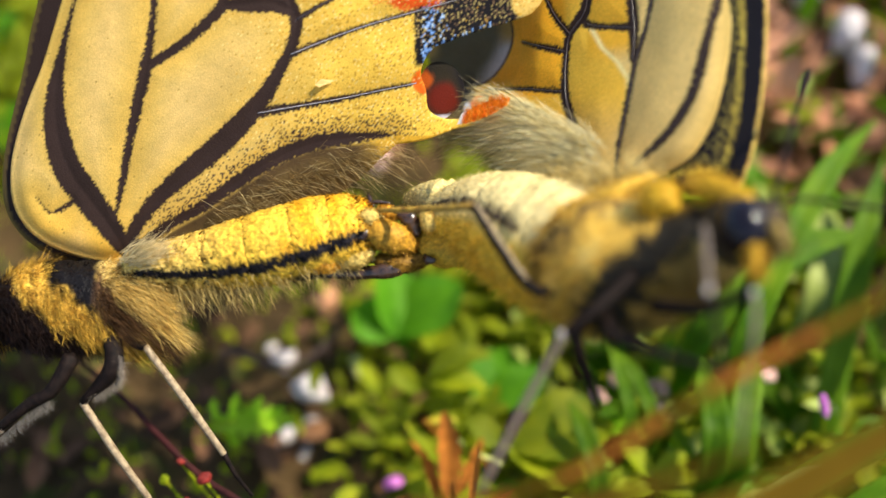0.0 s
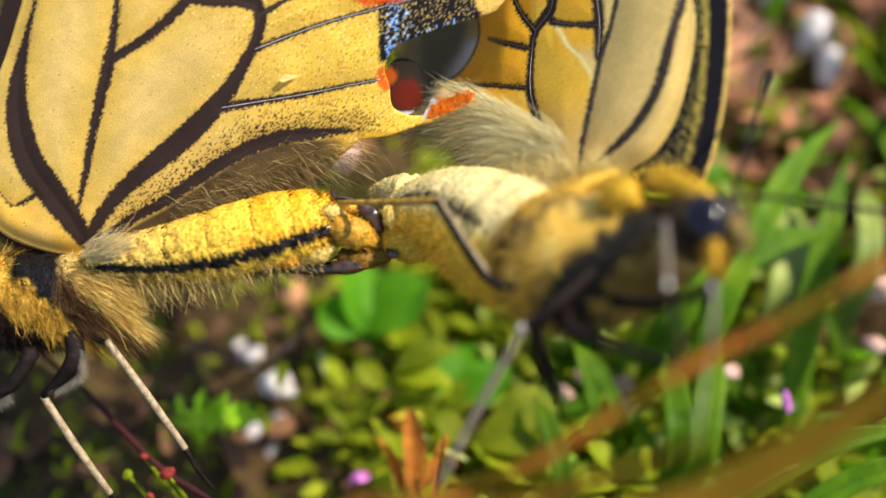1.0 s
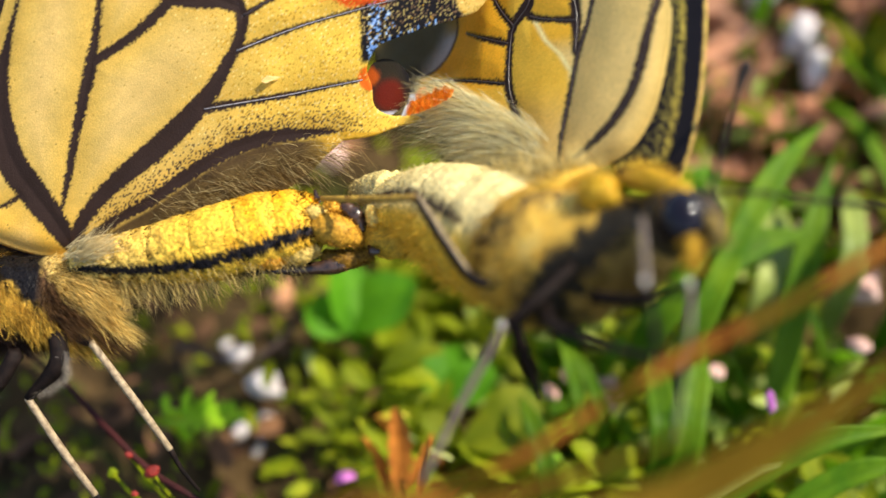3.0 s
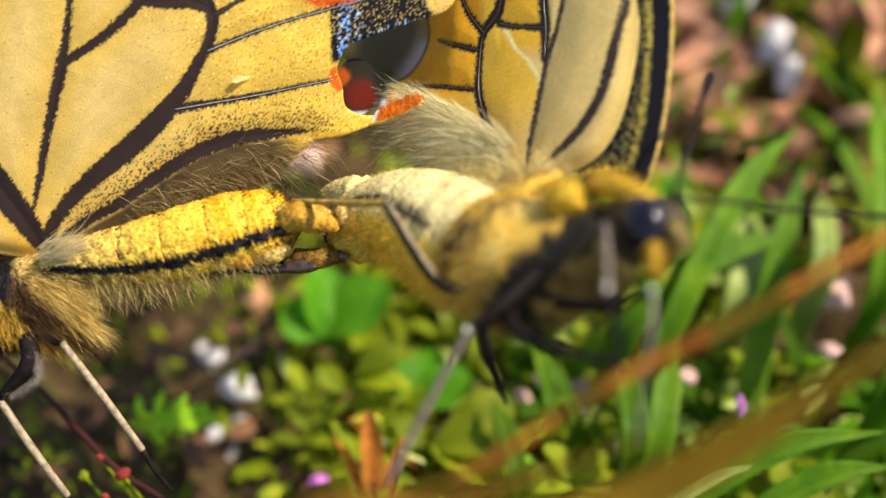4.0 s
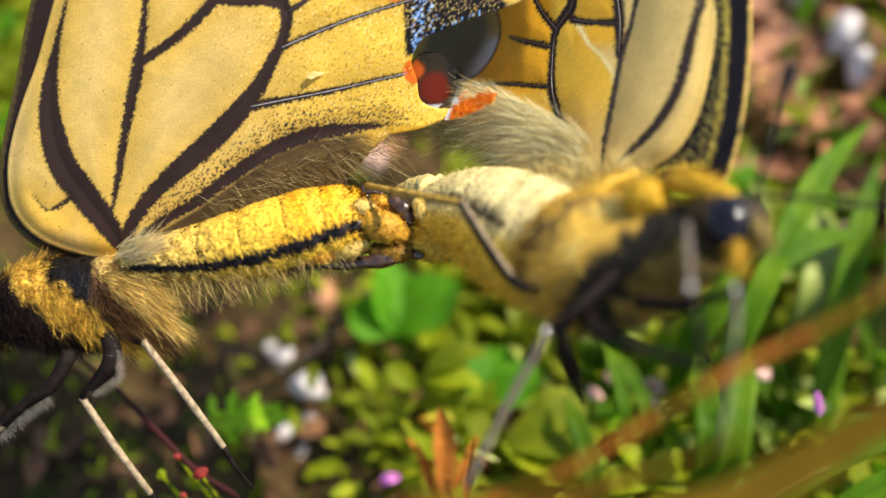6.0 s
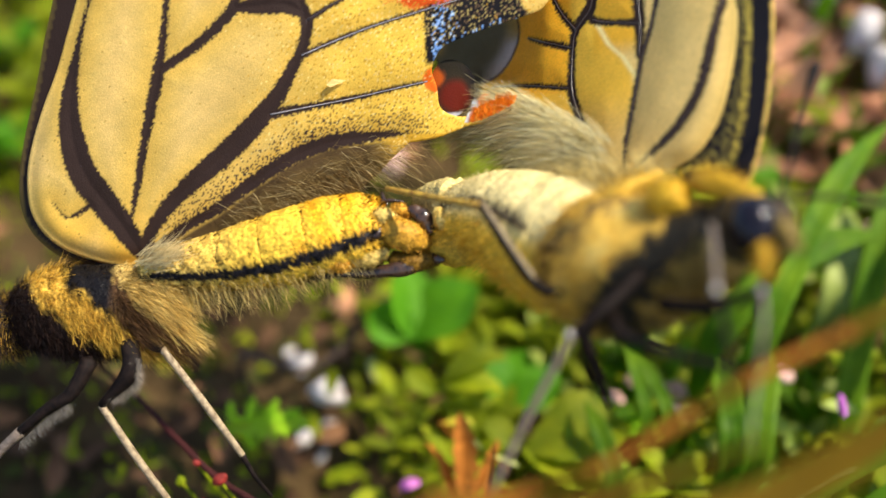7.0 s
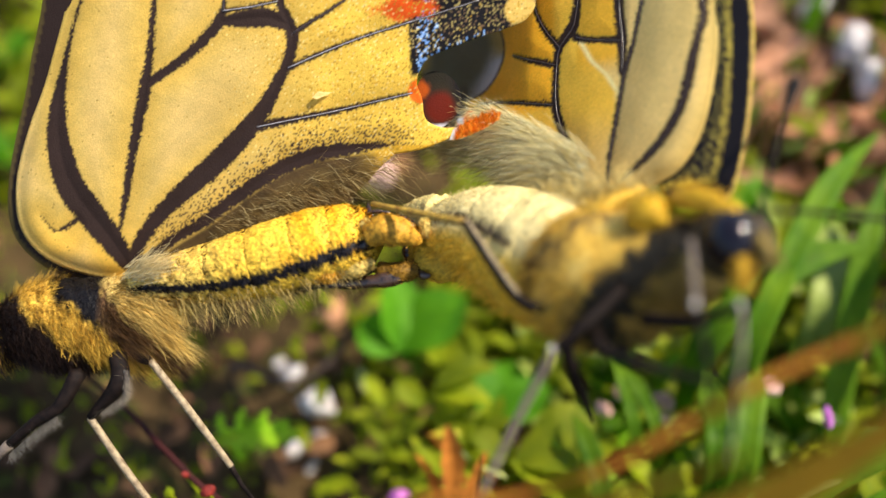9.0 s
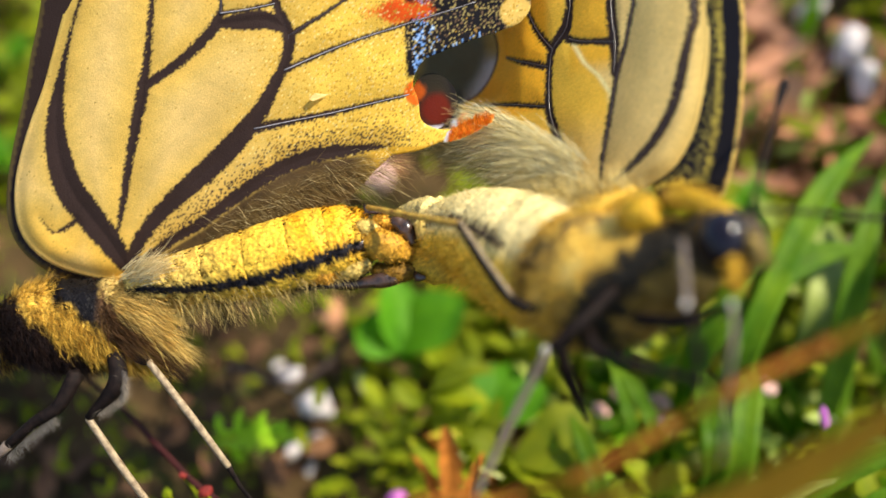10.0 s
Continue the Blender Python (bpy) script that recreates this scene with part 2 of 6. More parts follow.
def inside(points, poly):
    x, y = points[:, 0], points[:, 1]
    odd = np.zeros(len(points), bool)
    for (x0, y0), (x1, y1) in zip(poly, np.roll(poly, -1, 0)):
        cross = ((y0 > y) != (y1 > y)) & (x < (x1 - x0) * (y - y0) / (y1 - y0 + 1e-15) + x0)
        odd ^= cross
    return odd


def step(x, lo, hi):
    f = np.clip((x - lo) / (hi - lo), 0, 1)
    return f * f * (3 - 2 * f)


def wing_mesh(name, outline, pitch, paint, height):
    """A wing sheet in millimetres: even grid within the outline, its rim drawn onto the outline; paint gives the tint, height the relief."""
    poly = np.array(outline, float)
    lo, hi = poly.min(0) - pitch, poly.max(0) + pitch
    nx, ny = int((hi[0] - lo[0]) / pitch) + 1, int((hi[1] - lo[1]) / pitch) + 1
    gx, gy = np.meshgrid(lo[0] + np.arange(nx) * pitch, lo[1] + np.arange(ny) * pitch)
    pts = np.stack([gx.ravel(), gy.ravel()], 1)
    ok = inside(pts, poly).reshape(ny, nx)
    cell = ok[:-1, :-1] & ok[1:, :-1] & ok[:-1, 1:] & ok[1:, 1:]
    cy, cx = np.nonzero(cell)
    q = cy * nx + cx
    faces = np.stack([q, q + 1, q + nx + 1, q + nx], 1)
    used, back_to = np.unique(faces, return_inverse=True)
    faces = back_to.reshape(-1, 4)
    p = pts[used]
    count = np.zeros(len(used), int)
    np.add.at(count, faces.ravel(), 1)
    rim = np.nonzero(count < 4)[0]
    closed = np.vstack([poly, poly[:1]])
    for k in rim:
        a, b = closed[:-1], closed[1:]
        ab = b - a
        f = np.clip(((p[k] - a) * ab).sum(1) / ((ab * ab).sum(1) + 1e-12), 0, 1)
        c = a + f[:, None] * ab
        j = np.argmin(((c - p[k]) ** 2).sum(1))
        if np.linalg.norm(c[j] - p[k]) < 1.6 * pitch:
            p[k] = c[j]
    tint = paint(p)
    z = height(p)
    return mesh_of(name, np.column_stack([p, z]) * MM, faces.tolist(), WING, tint)


def vein_part(line, z, radius, parent, mat=None):
    path = spline(line, 24)
    path = np.column_stack([path, z(path)])
    v, f = tube(path * MM, np.linspace(radius, radius * 0.6, 24) * MM, 6, 0.6)
    return part("vein", mesh_of("vein", v, f, mat or VEIN), parent, "pale strip standing for the glint along a vein" if mat else "dark glossy wing vein")

# ---- colours of the swallowtails (linear) ----
YELLOW = np.array([0.74, 0.515, 0.13])
CREAM = np.array([0.74, 0.56, 0.22])
DEEP = np.array([0.70, 0.36, 0.025])
DARK = np.array([0.040, 0.022, 0.017])
BLACK = np.array([0.010, 0.008, 0.010])
BLUE = np.array([0.22, 0.42, 0.85])
ORANGE_RED = np.array([0.80, 0.11, 0.008])


def blend(col, mask, c):
    return col * (1 - mask[:, None]) + c * mask[:, None]


def frame_matrix(origin, e1, e2):
    e1, e2 = e1.normalized(), e2.normalized()
    n = e1.cross(e2).normalized()
    m = Matrix((e1, e2, n)).transposed().to_4x4()
    m.translation = origin
    return m


FRAME_A = frame_matrix(V(-20.7, 0, 78), way(1, 0, 0), way(0, 1, -0.25))
FRAME_B = frame_matrix(V(9.0, 3.5, 70.3), way(1, 0, -1.15), way(0, 1, 0))


def bands(p, col, lines, rng, ragged=0.05, colour=DARK):
    for pts, widths in lines:
        line = spline(pts, 50)
        w = spline([(x, 0) for x in widths], 50)[:, 0]
        dist, along = near(p, line)
        half = np.interp(along, np.linspace(0, 1, 50), w) + rng.normal(0, ragged, len(p))
        m = step(half - dist, -0.05, 0.07)
        col = blend(col, m, colour)
    return col


def speckle(p, col, region, rng, share, colour):
    """Single scales of another colour, scattered over a region of weight 0 to 1."""
    hit = rng.random(len(p)) < region * share
    col = col.copy()
    col[hit] = colour * rng.uniform(0.7, 1.2, (hit.sum(), 1))
    return col


# left-hand animal: hindwing seen square on
A_COSTA = [(-0.4, -1.2), (-2.8, -0.8), (-5.2, 0.1), (-6.7, 1.4), (-7.4, 3.1), (-7.3, 5.3), (-6.7, 7.5), (-5.8, 9.7), (-4.8, 11.8),
           (-4.0, 13.9), (-3.2, 16.0), (-2.4, 18.0), (0.4, 22.7)]
A_OUTER = [(5, 26), (13, 27), (20, 24), (25.4, 20), (26.9, 16.7), (26.4, 15.3), (25.1, 14.7), (23.4, 14.2), (21.3, 13.5), (20.0, 12.9),
           (19.3, 11.6), (19.6, 10.4), (19.8, 9.1), (20.9, 8.5), (22.4, 8.5), (22.8, 8.1), (21.4, 7.8), (19.6, 7.2), (17.7, 6.9)]
A_INNER = [(16.6, 5.9), (15.4, 4.7), (13.6, 3.5), (9.6, 1.9), (4.7, 0.4), (0.4, -0.6)]
A_VEINS = {
    "sub": ([(0, -0.5), (-1.0, 1.4), (-2.2, 3.2), (-3.5, 5.3), (-4.0, 7.5), (-4.0, 9.7), (-3.5, 12.1), (-3.0, 13.9), (-2.3, 16), (-1.4, 18), (1, 22)],
            [0.5, 0.82, 0.98, 1.0, 0.86, 0.66, 0.38, 0.2, 0.13, 0.12, 0.12]),
    "rs": ([(-0.6, 2.4), (-0.1, 4.2), (0.6, 7.1), (1.2, 9.3), (1.8, 11.4), (2.3, 13.6), (2.7, 16), (3.0, 18), (3.6, 24)],
           [0.12, 0.24, 0.32, 0.37, 0.42, 0.27, 0.22, 0.18, 0.15]),
    "cell_up": ([(2.1, 11.9), (4.2, 13.2), (5.7, 14.4), (6.8, 15.5), (7.2, 16.3)], [0.32, 0.32, 0.36, 0.38, 0.28]),
    "cell_top": ([(6.9, 15.6), (8.6, 15.75), (10.0, 15.8), (11.3, 15.3)], [0.25, 0.6, 0.6, 0.45]),
    "cell_rim": ([(7.2, 16.3), (9.0, 16.5), (10.7, 16.8)], [0.16, 0.16, 0.16]),
    "up": ([(7.2, 16.3), (7.4, 18), (8, 24)], [0.15, 0.15, 0.15]),
    "median": ([(10.9, 18), (10.8, 16.8), (11.5, 14.8), (11.2, 13.2), (10.6, 12.1), (9.5, 10.2), (8.3, 8.8), (6.4, 6.9), (4.2, 5.1), (1.9, 3.1), (0.4, 1.0), (0, -0.2)],
               [0.2, 0.28, 0.42, 0.36, 0.4, 0.52, 0.66, 0.74, 0.66, 0.52, 0.45, 0.35]),
    "m1": ([(11.6, 14.8), (12.8, 15.5), (14.2, 16.3), (15.7, 17.4), (19, 21)], [0.25, 0.16, 0.14, 0.14, 0.14]),
    "m2": ([(11.1, 12.6), (13.1, 13.4), (15.6, 14.3), (18.4, 15.1), (21.3, 15.9), (23.4, 16.5)], [0.25, 0.2, 0.16, 0.14, 0.13, 0.13]),
    "m3": ([(8.9, 8.9), (11.2, 9.3), (14.1, 9.8), (17.0, 10.4), (19.0, 10.8)], [0.35, 0.27, 0.22, 0.18, 0.15]),
    "anal": ([(0.6, 0), (2.9, 1.6), (5.2, 2.9), (7.8, 4.7), (10.4, 6.2), (12.6, 7.0), (14.8, 7.3), (17.2, 7.5)], [0.4, 0.35, 0.4, 0.45, 0.5, 0.5, 0.42, 0.15]),
    "humeral": ([(-5.7, 3.4), (-5.0, 2.5), (-4.2, 2.6), (-3.4, 3.1)], [0.06, 0.09, 0.14, 0.2]),
}


def a_height(p):
    z = np.full(len(p), 0.0)
    best = np.full(len(p), 9.0)
    for k in A_VEINS:
        d, _ = near(p, spline(A_VEINS[k][0], 16))
        best = np.minimum(best, d)
    z += 0.22 * (1 - np.exp(-best / 1.2)) - 0.22
    costa, _ = near(p, spline(A_COSTA, 40))
    z -= 0.5 * np.exp(-(costa / 0.8) ** 2)
    z -= 0.6 * step(p[:, 0], 18.0, 23.0) * step(p[:, 1], 14.0, 9.0)
    z -= 0.012 * np.clip(p[:, 1] - 10, 0, None) ** 1.3
    z += 0.012 * np.sin(p[:, 0] * 1.1 + p[:, 1] * 0.7) + 0.006 * np.sin(p[:, 1] * 2.3 - p[:, 0])
    return z


def a_paint(p):
    rng = np.random.default_rng(3)
    n = len(p)
    x, y = p[:, 0], p[:, 1]
    col = np.tile(YELLOW, (n, 1))
    col = blend(col, step(x, 8, 16) * 0.8, np.array([0.92, 0.635, 0.075]))
    col = blend(col, step(y, 4.0, -0.5) * 0.85 * step(x, 2, -3), np.array([0.88, 0.50, 0.03]))
    best = np.full(n, 9.0)
    for k in A_VEINS:
        best = np.minimum(best, near(p, spline(A_VEINS[k][0], 16))[0])
    col = blend(col, step(best, 1.6, 0.3) * 0.5, np.array([0.75, 0.47, 0.07]))
    col = blend(col, step(best, 0.8, 2.6) * step(x, 12, 4) * 0.55, np.array([0.80, 0.58, 0.23]))
    col *= (1 + 0.06 * np.sin(x * 1.3 + 2 * np.sin(y * 0.5)) * np.sin(y * 0.9))[:, None]
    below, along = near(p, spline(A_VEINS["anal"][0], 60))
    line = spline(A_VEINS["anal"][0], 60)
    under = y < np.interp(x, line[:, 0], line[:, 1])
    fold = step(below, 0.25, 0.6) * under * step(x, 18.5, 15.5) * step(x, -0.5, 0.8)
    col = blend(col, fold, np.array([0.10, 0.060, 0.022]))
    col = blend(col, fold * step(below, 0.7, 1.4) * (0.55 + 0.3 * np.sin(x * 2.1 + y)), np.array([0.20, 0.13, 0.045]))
    between = (~under) * step(below, 2.1, 0.3) * step(x, 0.8, 3)
    col = blend(col, between * 0.5, np.array([0.66, 0.40, 0.07]))
    col = speckle(p, col, between * (y < 11), rng, 0.34, DARK * 1.5)
    col = speckle(p, col, (~under) * step(below, 3.0, 1.6) * step(x, 8, 12) * (y < 10.5), rng, 0.10, np.array([0.30, 0.17, 0.03]))
    tip = under * step(x, 15.0, 18.0)
    col = blend(col, tip, DEEP * np.array([1, 1.15, 1.3]))
    col = bands(p, col, A_VEINS.values(), rng)
    # black outer margin with blue and yellow dusting, orange spots
    rim = step(x + rng.normal(0, 0.05, n), 18.85, 19.05) * step(y, 11.7, 12.1)
    rim = np.maximum(rim, step(x - 0.55 * (y - 15.2), 20.2, 20.5) * step(y, 15, 15.2))
    margin = rim * (y < 24)
    col = blend(col, margin, BLACK)
    col = speckle(p, col, margin * (y > 13.0), rng, 0.15, np.array([0.50, 0.38, 0.13]))
    col = speckle(p, col, margin * (y > 13.0), rng, 0.10, np.array([0.20, 0.12, 0.06]))
    clump = step(np.sin(x * 7.1 + 2 * np.sin(y * 5.3)) * np.sin(y * 6.2 + x * 2), -0.5, 0.3)
    bluezone = clump * margin * step(x, 19.25, 19.5) * np.maximum(step(x, 21.3, 19.6), 0.6 * step(y - 0.33 * (x - 20), 13.55, 13.2)) * step(x, 25, 23)
    col = speckle(p, col, bluezone, rng, 0.5, BLUE)
    col = speckle(p, col, bluezone, rng, 0.12, np.array([0.6, 0.75, 0.95]))
    o = step(np.hypot((x - 18.7) / 2.0, (y - 16.1) / 0.7) + rng.normal(0, 0.12, n) + 0.15 * np.sin(x * 3), 1.15, 0.7)
    col = blend(col, o, ORANGE_RED)
    o = step(np.hypot((x - 19.7) / 1.0, (y - 10.9) / 0.9), 1.05, 0.9)
    col = blend(col, o, ORANGE_RED * np.array([1.05, 1.5, 1]))
    lun = step(np.hypot((x - 26.0) / 1.1, (y - 15.8) / 1.0), 1.0, 0.9)
    col = blend(col, lun, YELLOW * 1.05)
    col *= rng.normal(1, 0.035, n).clip(0.85, 1.15)[:, None]
    mottle = np.sin(x * 2.7 + 3 * np.sin(y * 1.1)) * np.sin(y * 3.3 + 2 * np.sin(x * 0.8))
    col *= (1 + 0.05 * mottle)[:, None]
    col = speckle(p, col, (col[:, 0] > 0.5) * step(mottle, -0.2, 0.9), rng, 0.012, np.array([0.42, 0.26, 0.05]))
    # bright scales here stand for specular glints, put into the tint
    col = speckle(p, col, step(x, 4, 16) * (col[:, 0] > 0.5), rng, 0.07, np.array([0.92, 0.72, 0.26]))
    col = speckle(p, col, step(x, 6, 14) * (col[:, 0] > 0.5), rng, 0.10, np.array([0.60, 0.34, 0.03]))
    return col.clip(0, 1)


def solid_wing(ob):
    m = ob.modifiers.new("thickness", "SOLIDIFY")
    m.thickness, m.offset = 0.00006, 0.0
    return ob


def legs(owner, name, pieces, label):
    """One leg: an upper piece that carries the others; each piece is path, radii, material, name."""
    first = None
    for path, radii, mat, pname in pieces:
        pts = spline(path, 12)
        rr = np.interp(np.linspace(0, 1, 12), np.linspace(0, 1, len(radii)), radii)
        v, f = tube(pts * MM, rr * MM, 10)
        ob = part(pname if first else name, mesh_of(pname, v, f, mat), first or owner, label if not first else "")
        first = first or ob
    return first


def bristles(path, n, length, colour, parent, rng, lean=(0.5, -0.6, 0.3), width=0.03):
    pts = spline(path, 200)[rng.integers(0, 200, n)]
    d = rng.normal(0, 0.35, (n, 3)) + np.array(lean)
    v, f, t = strands(pts, d, rng.uniform(0.5, 1.1, n) * length, width, np.tile(colour, (n, 1)) * rng.uniform(0.6, 1.2, (n, 1)),
                      rng.normal(0, 0.1, (n, 3)), rng, 3)
    return part("bristles", mesh_of("bristles", v * MM, f, HAIR, t), parent, "fine pale leg bristles", "stuff")


def body_tube(name, path, radii, parent, paint, squash=1.0, sides=40, n=60, label="", ridge=0.0, pieces=1, gap=0.0, material=None):
    """A rounded body, cut into pieces along its length where it has rings; paint(x, y, z, around) gives the tint."""
    pts = spline(path, n)
    rr = spline([(r, 0) for r in radii], n)[:, 0]
    made = []
    cuts = np.linspace(0, n - 1, pieces + 1).astype(int)
    for k in range(pieces):
        a, b = cuts[k], cuts[k + 1] + 1
        u = np.linspace(0, 1, b - a)
        swell = 1 + ridge * np.sin(np.pi * u) ** 0.6 - (ridge * 0.4 if pieces > 1 else 0)
        v, f = tube(pts[a:b], rr[a:b] * swell, sides, squash)
        rng = np.random.default_rng(k + 7)
        nv = len(v)
        soft = 0.035 * np.sin(v[:, 0] * 5.1) * np.sin(v[:, 1] * 4.3 + 1) + rng.normal(0, 0.028, nv)
        c = pts[a:b].mean(0)
        v = v + (v - c) / (np.linalg.norm(v - c, axis=1, keepdims=True) + 1e-9) * soft[:, None]
        tint = paint(v, rng)
        made.append(part(name, mesh_of(name, v * MM, f, material or BODY, tint), parent, label))
    return made


def surface_samples(path, radii, n, rng, squash=1.0, arc=(0, 2 * np.pi), span=(0, 1)):
    """Places and outward ways on a body tube."""
    pts = spline(path, 200)
    rr = spline([(r, 0) for r in radii], 200)[:, 0]
    t, a, b = frames(pts)
    i = (rng.uniform(*span, n) * 199).astype(int)
    th = rng.uniform(*arc, n)
    out = a[i] * np.cos(th)[:, None] + b[i] * (np.sin(th) * squash)[:, None]
    return pts[i] + out * rr[i][:, None] * 0.97, out / np.linalg.norm(out, axis=1, keepdims=True), t[i]


def scaly(owner, name, path, radii, colour, label, rng):
    """An uneven lump with a coat of short ragged scales."""
    n = 20
    pts = spline(path, n)
    rr = np.interp(np.linspace(0, 1, n), np.linspace(0, 1, len(radii)), radii)
    v, f = tube(pts, rr, 22, 0.9, 0.05, rng)
    tone = colour * (0.75 + 0.5 * rng.random((len(v), 1)))
    ob = part(name, mesh_of(name, v * MM, f, BODY, tone), owner, label)
    s, o, t = surface_samples(path, radii, 420, rng)
    d = o * 0.5 + t * 0.6 + rng.normal(0, 0.25, o.shape)
    v, f, tt = strands(s, d, rng.uniform(0.08, 0.22, len(s)), 0.09, colour * rng.uniform(0.4, 1.5, (len(s), 1)), rng.normal(0, 0.1, o.shape), rng, 3)
    part("scale_coat", mesh_of("scale_coat", v * MM, f, HAIR, tt), ob, "", "stuff")
    return ob


HINGE = (16.4, 2.9, 3.0)
MOVING = {}


def butterfly_a():
    rng = np.random.default_rng(11)
    ob = root("butterfly", FRAME_A, "yellow and black swallowtail with closed wings, joined at the tail", "butterfly", "mating swallowtails")
    outline = np.vstack([spline(A_COSTA, 70), spline(A_OUTER, 110), spline([A_OUTER[-1]] + A_INNER, 40)[1:]])
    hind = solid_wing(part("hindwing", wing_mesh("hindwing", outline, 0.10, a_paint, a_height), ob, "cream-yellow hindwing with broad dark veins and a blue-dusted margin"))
    for k in A_VEINS:
        broad = k in ("humeral", "sub", "median", "anal", "cell_top", "rs", "cell_up")
        vein_part(A_VEINS[k][0], lambda q: a_height(q) + (0.0 if broad else 0.05), 0.05 if broad else 0.085, hind)
        # added pale strip on top of the vein, in place of its glint
        if k in ("m3", "m2", "cell_rim"):
            vein_part(A_VEINS[k][0], lambda q: a_height(q) + 0.11, 0.03, hind, VEIN_GLINT)
    # forewing, behind the hindwing, its black front edge showing
    front = [(-2.0, -1.4), (-4.6, -1.0), (-6.6, 0.2), (-7.8, 1.8), (-8.1, 4), (-7.5, 7.1), (-6.1, 11.4), (-5.4, 13.9), (-4.7, 16), (-3.2, 21), (0, 27)]
    fore_line = np.vstack([spline(front, 60), spline([(0, 27), (6, 31), (12, 28), (8, 16), (2, 4), (0, -1)], 40)[1:]])

    def fore_paint(p):
        r = np.random.default_rng(5)
        d, _ = near(p, spline(front, 50))
        col = np.tile(DARK * 0.8, (len(p), 1))
        col = blend(col, step(d, 0.14, 0.05) * 0.6, YELLOW * 0.5)
        return col
    solid_wing(part("forewing", wing_mesh("forewing", fore_line, 0.2, fore_paint, lambda p: np.full(len(p), -0.9) + 0.01 * p[:, 1]), ob, "black front edge of the folded forewing"))
    far_line = outline + np.array([-0.9, 0.9])
    solid_wing(part("hindwing", wing_mesh("far_hindwing", far_line, 0.3, a_paint, lambda p: np.full(len(p), -2.6) - 0.05 * p[:, 0].clip(0)), ob, "second hindwing folded behind the first"))
    # curled lobe with the red eyespot; its shade is put into the colours
    ang, rad = np.meshgrid(np.linspace(0, 2 * np.pi, 29)[:-1], np.linspace(0.001, 1, 22))
    lobe = np.stack([20.62 + 1.5 * rad * np.cos(ang), 10.2 + 1.85 * rad * np.sin(ang) * (1 - 0.15 * np.cos(ang)),
                     -1.3 - 0.25 * (rad * np.cos(ang)) ** 2 - 0.5 * rad * np.cos(ang)], -1).reshape(-1, 3)
    q = [(i * 28 + j, i * 28 + (j + 1) % 28, (i + 1) * 28 + (j + 1) % 28, (i + 1) * 28 + j) for i in range(21) for j in range(28)]
    lx, ly = lobe[:, 0], lobe[:, 1]
    lc = np.tile(np.array([0.03, 0.02, 0.010]), (len(lobe), 1))
    lc = blend(lc, step(ly, 10.6, 11.6), np.array([0.02, 0.016, 0.008]))
    lc = blend(lc, step(np.hypot((lx - 19.4) / 0.75, (ly - 10.9) / 0.65), 1.1, 0.6), np.array([0.55, 0.10, 0.006]))
    lc = blend(lc, step(np.hypot((lx - 20.75) / 1.2, (ly - 9.7) / 1.15), 1.15, 0.6), np.array([0.13, 0.010, 0.003]))
    lc = blend(lc, step(lx + 0.3 * ly, 24.3, 24.9), np.array([0.02, 0.016, 0.012]))
    lc = blend(lc, step(lx + 0.3 * ly, 24.85, 25.05), BLACK)
    lc = blend(lc, step(ly + 0.15 * (lx - 20.7) ** 2, 8.7, 8.55) * step(lx, 21.7, 21.2), np.array([0.6, 0.6, 0.72]))
    part("eyespot", mesh_of("eyespot", lobe * MM, q, WING, lc), hind, "red eyespot on the curled wing lobe, darkened for shade")

    # abdomen in rings
    path = [(0.6, -0.9, 1.6), (2.0, -0.6, 2.1), (5.1, -0.2, 2.3), (8.7, 0.5, 2.5), (12.3, 1.3, 2.4), (14.8, 1.6, 2.2), (16.1, 1.6, 2.0)]
    radii = [1.0, 1.3, 1.8, 2.25, 2.5, 2.4, 1.75]
    mid = spline([(q[0], q[1]) for q in path], 60)

    def belly(v, r):
        x = v[:, 0]
        off = v[:, 1] - np.interp(x, mid[:, 0], mid[:, 1])
        size = np.interp(x, [q[0] for q in path], radii)
        h = off / size
        col = np.tile(np.array([0.76, 0.47, 0.045]), (len(v), 1))
        col = blend(col, step(x, 9, 2) * 0.5, np.array([0.72, 0.55, 0.2]))
        col = blend(col, step(x, 10.0, 11.5) * step(h, -0.3, 0.0) * (0.5 + 0.3 * np.sin(x * 3 + h * 4)), np.array([0.76, 0.36, 0.008]))
        col = blend(col, step(np.sin(x * 4.4 + 2 * h) * np.sin(h * 6 + x), 0.2, 0.8) * step(x, 10, 7) * 0.6, np.array([0.34, 0.19, 0.03]))
        stripe = np.interp(x, [2, 5, 8.7, 12.7, 14.5, 16], [-0.12, -0.24, -0.29, -0.18, 0.0, 0.2])
        side = np.exp(-((h - stripe + r.normal(0, 0.05, len(v))) / 0.25) ** 2)
        col = blend(col, step(side, 0.4, 0.7), BLACK)
        col = blend(col, step(-h, 0.72, 0.82) * step(x, 10, 12), BLACK * 2)
        return col * r.normal(1, 0.12, (len(v), 1)).clip(0.6, 1.3)
    ab = root_part("abdomen", ob, "golden scaly abdomen with a black side stripe")
    body_tube("segment", path, radii, ab, belly, 1.0, 72, 176, "", 0.045, 8)
    # short scale fringe over the abdomen and the long pale belly hairs
    s, o, t = surface_samples(path, radii, 9000, rng)
    c = belly(s, rng) * np.where(rng.random((len(s), 1)) < 0.34, 0.14, 1.0) * rng.uniform(0.45, 1.22, (len(s), 1))
    d = o * 0.5 + np.array([0.9, 0.05, 0.1]) + rng.normal(0, 0.15, o.shape)
